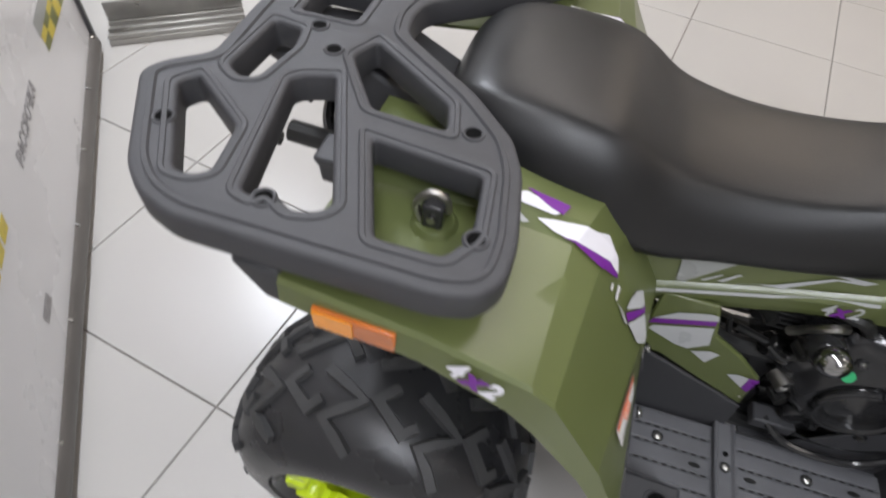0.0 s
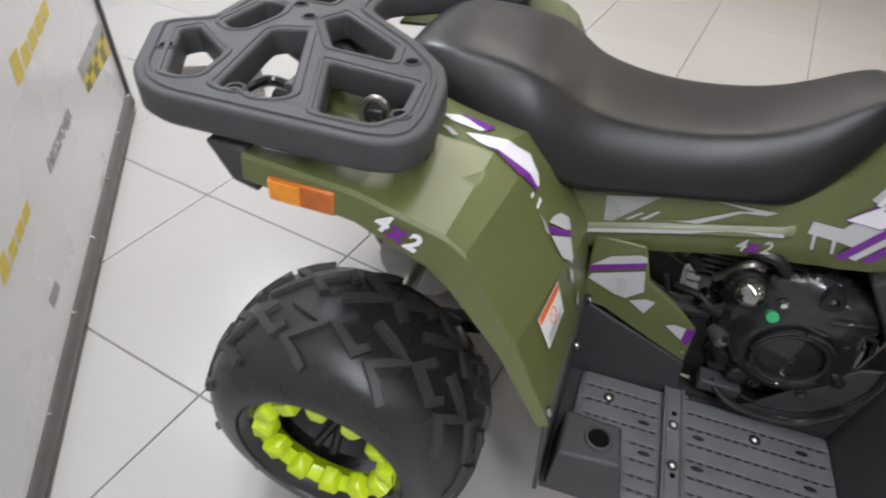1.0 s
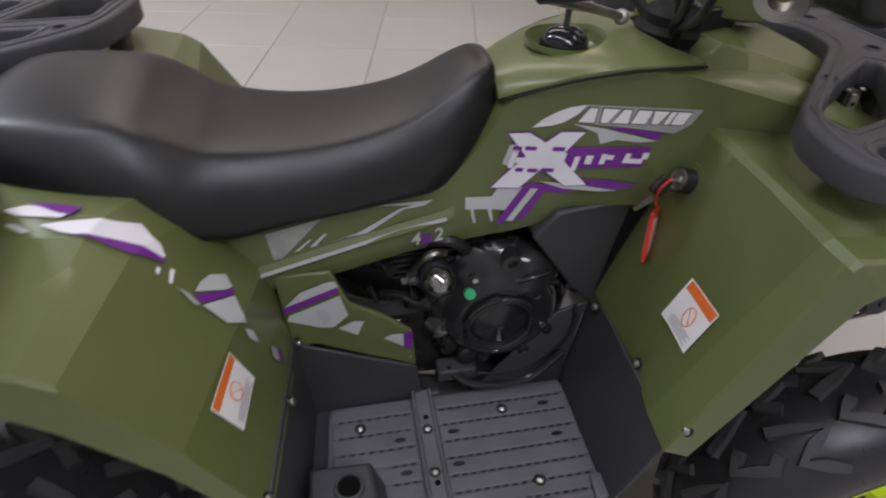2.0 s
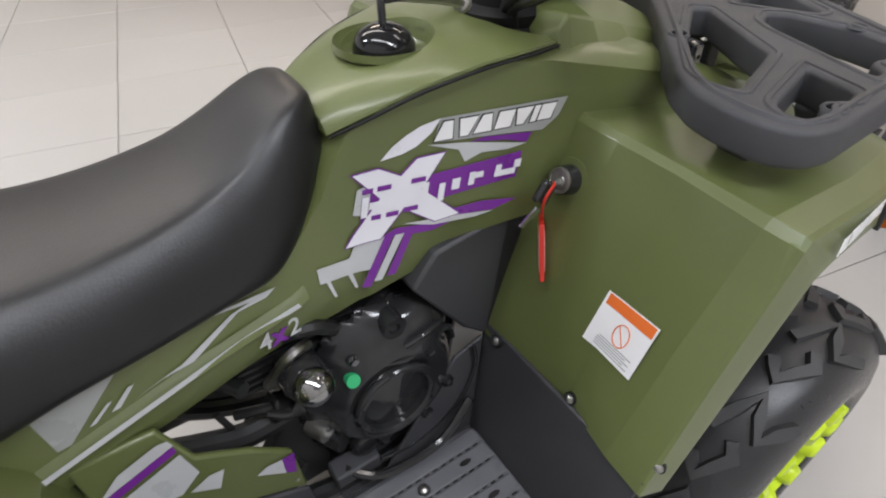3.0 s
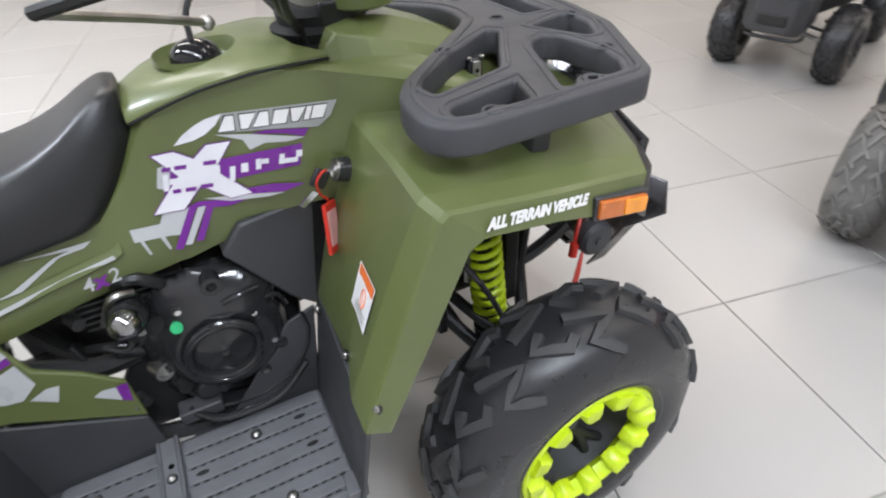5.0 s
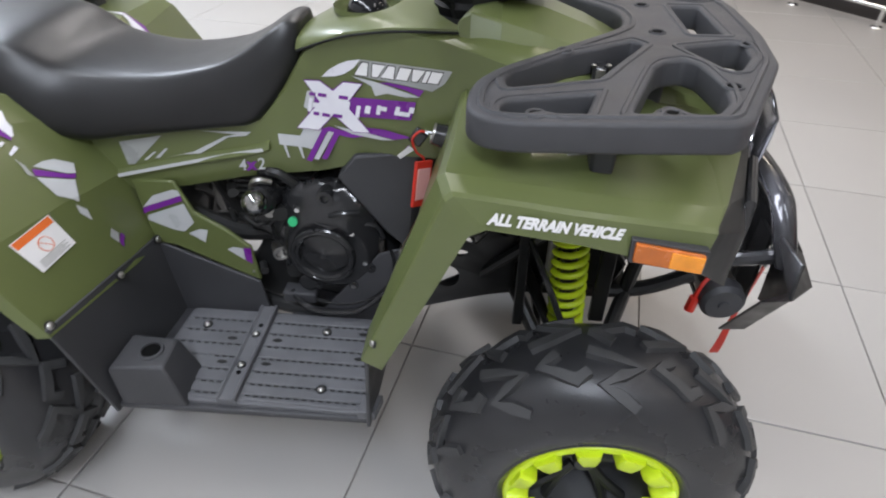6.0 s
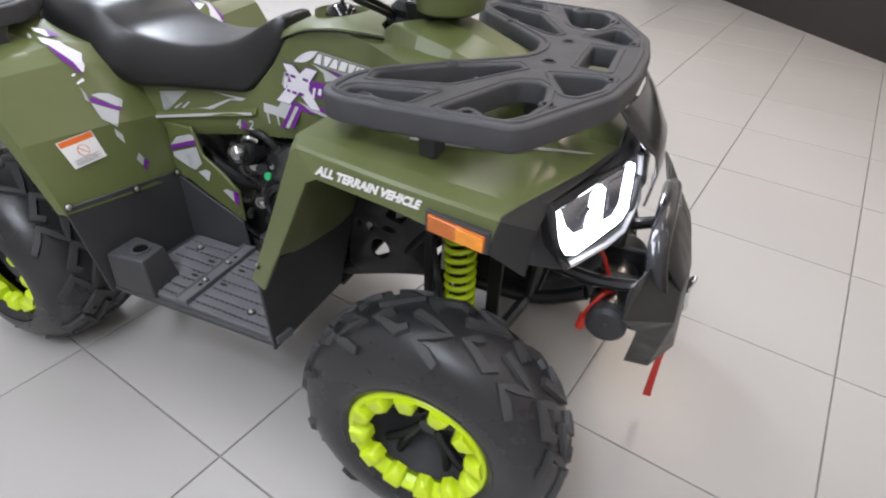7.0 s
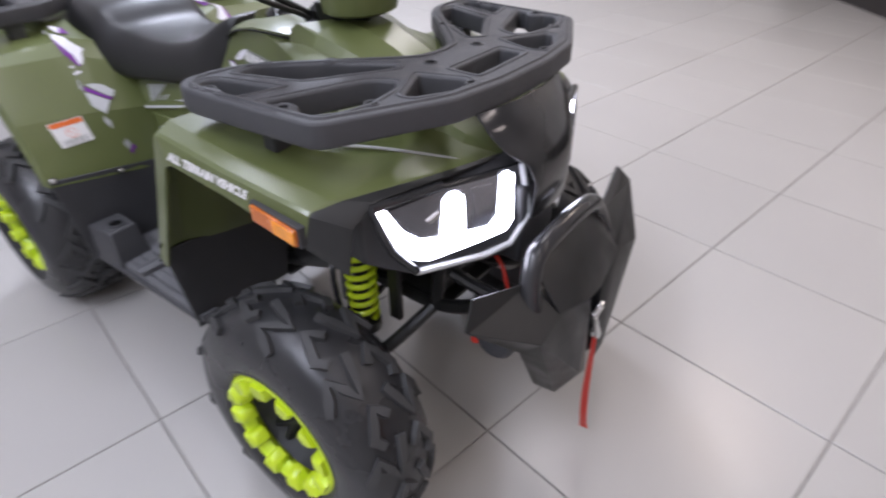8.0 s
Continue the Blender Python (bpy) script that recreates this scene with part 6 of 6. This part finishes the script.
# ---------------------------------------------------------------- the other bikes in the showroom
def plain_quad(paint, panel, fender, label, rubber):
    b = new("quad_bike")
    tagged(b, label, "quad bike", "parked quad bikes")
    for x, y, turn in ((0.52, -0.34, 0), (0.52, 0.34, math.pi), (-0.52, -0.32, 0), (-0.52, 0.32, math.pi)):
        wheel(x, y, 0.235, 0.19, -0.088, turn, 13, b, TUB, rubber, rubber)
    part("body", loft([[(x, -w, 0.40), (x, -w * 1.15, z * 0.8 + 0.1), (x, -w * 0.6, z), (x, w * 0.6, z), (x, w * 1.15, z * 0.8 + 0.1), (x, w, 0.40)] for x, w, z in
         ((-0.60, 0.12, 0.66), (-0.30, 0.14, 0.68), (0.0, 0.11, 0.66), (0.22, 0.12, 0.76), (0.45, 0.14, 0.74))]), FRAMEB, b, bevel=0.02)
    part("nose", loft([[(x, -w, z0), (x, -w, z1 - 0.05), (x, -w * 0.55, z1), (x, w * 0.55, z1), (x, w, z1 - 0.05), (x, w, z0)] for x, w, z0, z1 in
         ((0.38, 0.15, 0.64, 0.86), (0.58, 0.20, 0.62, 0.82), (0.70, 0.20, 0.60, 0.75), (0.80, 0.13, 0.585, 0.67))]), paint, b, "glossy painted nose cowl", bevel=0.015)
    for s in (1, -1):
        if paint is REDP:
            part("front_fender", grid_panel([[(0.46, -0.20 * s, 0.74), (0.46, -0.33 * s, 0.71)], [(0.32, -0.20 * s, 0.71), (0.32, -0.40 * s, 0.66)], [(0.20, -0.20 * s, 0.60), (0.20, -0.45 * s, 0.53)], [(0.13, -0.20 * s, 0.44), (0.13, -0.46 * s, 0.38)], [(0.10, -0.20 * s, 0.30), (0.10, -0.45 * s, 0.27)]]), PLASTIC, b, "grey plastic front mudguard", thick=0.008, bevel=0.004)
        else:
            part("front_fender", grid_panel([[(0.16, -0.14 * s, 0.50), (0.16, -0.40 * s, 0.46)], [(0.26, -0.14 * s, 0.64), (0.26, -0.40 * s, 0.60)], [(0.42, -0.14 * s, 0.68), (0.42, -0.38 * s, 0.64)], [(0.54, -0.14 * s, 0.68), (0.54, -0.34 * s, 0.66)]]), fender, b, thick=0.006, bevel=0.004)
        part("rear_fender", grid_panel([[(-0.20, -0.14 * s, 0.50), (-0.20, -0.42 * s, 0.48)], [(-0.34, -0.14 * s, 0.66), (-0.34, -0.43 * s, 0.64)], [(-0.56, -0.14 * s, 0.68), (-0.58, -0.43 * s, 0.66)], [(-0.74, -0.14 * s, 0.64), (-0.74, -0.40 * s, 0.62)]]), fender, b, thick=0.006, bevel=0.004)
        part("side_shield", wall((0.70, -0.200 * s, 0.60), (0.47, -0.345 * s, 0.60), (0.42, -0.27 * s, 0.80), (0.60, -0.185 * s, 0.80), 0.01), panel, b, "pale side shield")
        part("lamp", lathe([(0.0, -0.012), (0.030, -0.010), (0.036, 0.004), (0.044, 0.012), (0.048, 0.0)], 24), REFL, b, "round clear headlamp").matrix_basis = pose(0.770, -0.150 * s, 0.650, 0, 0, 65 if s > 0 else 115)
        part("lamp_hollow", loft([[(0.780, -0.085 * s, 0.612), (0.745, -0.200 * s, 0.622), (0.705, -0.212 * s, 0.700), (0.730, -0.110 * s, 0.715)], [(0.800, -0.090 * s, 0.618), (0.762, -0.212 * s, 0.628), (0.722, -0.222 * s, 0.695), (0.748, -0.115 * s, 0.708)]]), TUB, b, "black lamp hollow", bevel=0.004)
        part("inner_panel", wall((0.70, -0.175 * s, 0.44), (0.46, -0.325 * s, 0.50), (0.465, -0.340 * s, 0.605), (0.695, -0.195 * s, 0.605), 0.012), FRAMEB, b, "black inner panel")
        part("arm", tube([(0.56, -0.08 * s, 0.34), (0.56, -0.18 * s, 0.32), (0.54, -0.27 * s, 0.30)], 0.010, 8), FRAMEB, b)
        part("cowl_rib", tube([(0.83, -0.04 * s, 0.585), (0.80, -0.14 * s, 0.585), (0.74, -0.215 * s, 0.625), (0.69, -0.225 * s, 0.70), (0.58, -0.21 * s, 0.78)], 0.014, 8), paint, b, "painted rib round the lamp")
        part("arm", tube([(0.50, -0.08 * s, 0.27), (0.52, -0.18 * s, 0.25), (0.52, -0.27 * s, 0.235)], 0.013, 8), STEEL, b)
        part("foot_board", box((0.0, -0.25 * s, 0.28), (0.44, 0.20, 0.02)), TUB, b, bevel=0.005)
    part("bumper", loft([[(x, y * w, z) for y, z in ((-1.0, z0 + 0.04), (-0.82, z0), (0.82, z0), (1.0, z0 + 0.04), (1.0, z1 - 0.02), (0.85, z1), (-0.85, z1), (-1.0, z1 - 0.02))] for x, w, z0, z1 in ((0.70, 0.20, 0.36, 0.56), (0.84, 0.19, 0.32, 0.58), (0.90, 0.12, 0.34, 0.57))]), PLASTIC if paint is REDP else TUB, b, "grey moulded front bumper", bevel=0.012)
    # solid dark block, its colour stands for the shade of an opening
    part("bumper_mouth", box((0.895, 0, 0.42), (0.03, 0.18, 0.07)), FRAMEB, b, "dark block painted as the shade of a bumper opening", bevel=0.008)
    part("bumper_bar", tube([(0.70, -0.16, 0.30), (0.84, -0.14, 0.30), (0.84, 0.14, 0.30), (0.70, 0.16, 0.30)], 0.012, 8), FRAMEB, b)
    part("seat", loft([[(x, -w, z - 0.06), (x, -w, z - 0.01), (x, -w * 0.6, z), (x, w * 0.6, z), (x, w, z - 0.01), (x, w, z - 0.06)] for x, w, z in ((-0.52, 0.12, 0.76), (-0.25, 0.14, 0.75), (0.0, 0.11, 0.72), (0.18, 0.08, 0.76))]), SEAT, b, "black seat", bevel=0.015)
    part("handlebar", tube([(0.22, -0.38, 0.93), (0.27, -0.2, 0.95), (0.32, 0, 0.90), (0.27, 0.2, 0.95), (0.22, 0.38, 0.93)], 0.013, 8), FRAMEB, b)
    part("stem", cyl((0.36, 0, 0.70), (0.32, 0, 0.92), 0.02), FRAMEB, b)
    return b


red = plain_quad(REDP, LILAC, TUB, "glossy red quad bike with dusty tyres and grey bumper", DUSTY)
red.matrix_basis = pose(2.72, -0.195, 0, 0, 0, 199) @ Matrix.Scale(0.75, 4)
dark = plain_quad(FRAMEB, TUB, FRAMEB, "matt black quad bike parked further back", RUBBER)
dark.matrix_basis = pose(3.458, 0.959, 0, 0, 0, 199) @ Matrix.Scale(0.65, 4)


# ---------------------------------------------------------------- chrome foot rail in front of the dark wall base
foot = new("foot_rail")
foot.matrix_world = ROOM @ Matrix.Translation((-0.66, 3.87, 0))
tagged(foot, "low chrome foot rail on two posts before the dark wall base", "foot rail")
part("rail", tube([(-0.27, 0, 0.10), (0.0, 0, 0.103), (0.27, 0, 0.10)], 0.012, 12), CHROME, foot)
for x in (-0.25, 0.25):
    p = part("post", cyl((x, 0, 0), (x, 0, 0.092), 0.011), CHROME, foot)
    part("post_foot", lathe([(0.0, 0.008), (0.026, 0.007), (0.030, 0.0), (0.0, 0.0)], 20, "Z"), CHROME, p).location = (x, 0, 0)

# ---------------------------------------------------------------- floor tiles
ANG = radians(-10.6)
TV, TU = Vector((math.cos(ANG), math.sin(ANG), 0)) * 0.5, Vector((-math.sin(ANG), math.cos(ANG), 0)) * 0.5
bm = bmesh.new()
vs = add_box(bm, (0, 0, -0.004), (0.4968, 0.4968, 0.008))
bmesh.ops.bevel(bm, geom=[e for e in bm.edges if all(v.co.z > -0.001 for v in e.verts)], offset=0.0012, segments=1, affect="EDGES")
finish(bm, 0.4)
tile_mesh = bpy.data.meshes.new("floor_tile")
bm.to_mesh(tile_mesh)
bm.free()
tile_mesh.materials.append(TILE)
inv = ROOM.inverted()
spots = []
for i in range(-20, 25):
    for j in range(-20, 25):
        p = Vector((1.818, 0.357, 0)) + TV * (i + 0.5) + TU * (j + 0.5)
        q = inv @ p
        if -4.78 < q.x < 5.98 and -2.66 < q.y < 6.5 and not (q.x < -0.8 and q.y > 4.4):
            spots.append(p)
spots.sort(key=lambda p: (p - Vector((0.8, 0.6, 0))).length)
for p in spots[:290]:
    tile = new("floor_tile", tile_mesh)
    tile.parent = floor
    tile.matrix_basis = Matrix.Translation((p.x, p.y, 0)) @ pose(0, 0, 0, 0, 0, -10.6)
bm = bmesh.new()
for p in spots[290:]:
    add_box(bm, (p.x, p.y, -0.004), (0.4968, 0.4968, 0.008), pose(0, 0, 0, 0, 0, -10.6))
tagged(part("far_tiles", bm, TILE, floor), kind="stuff")
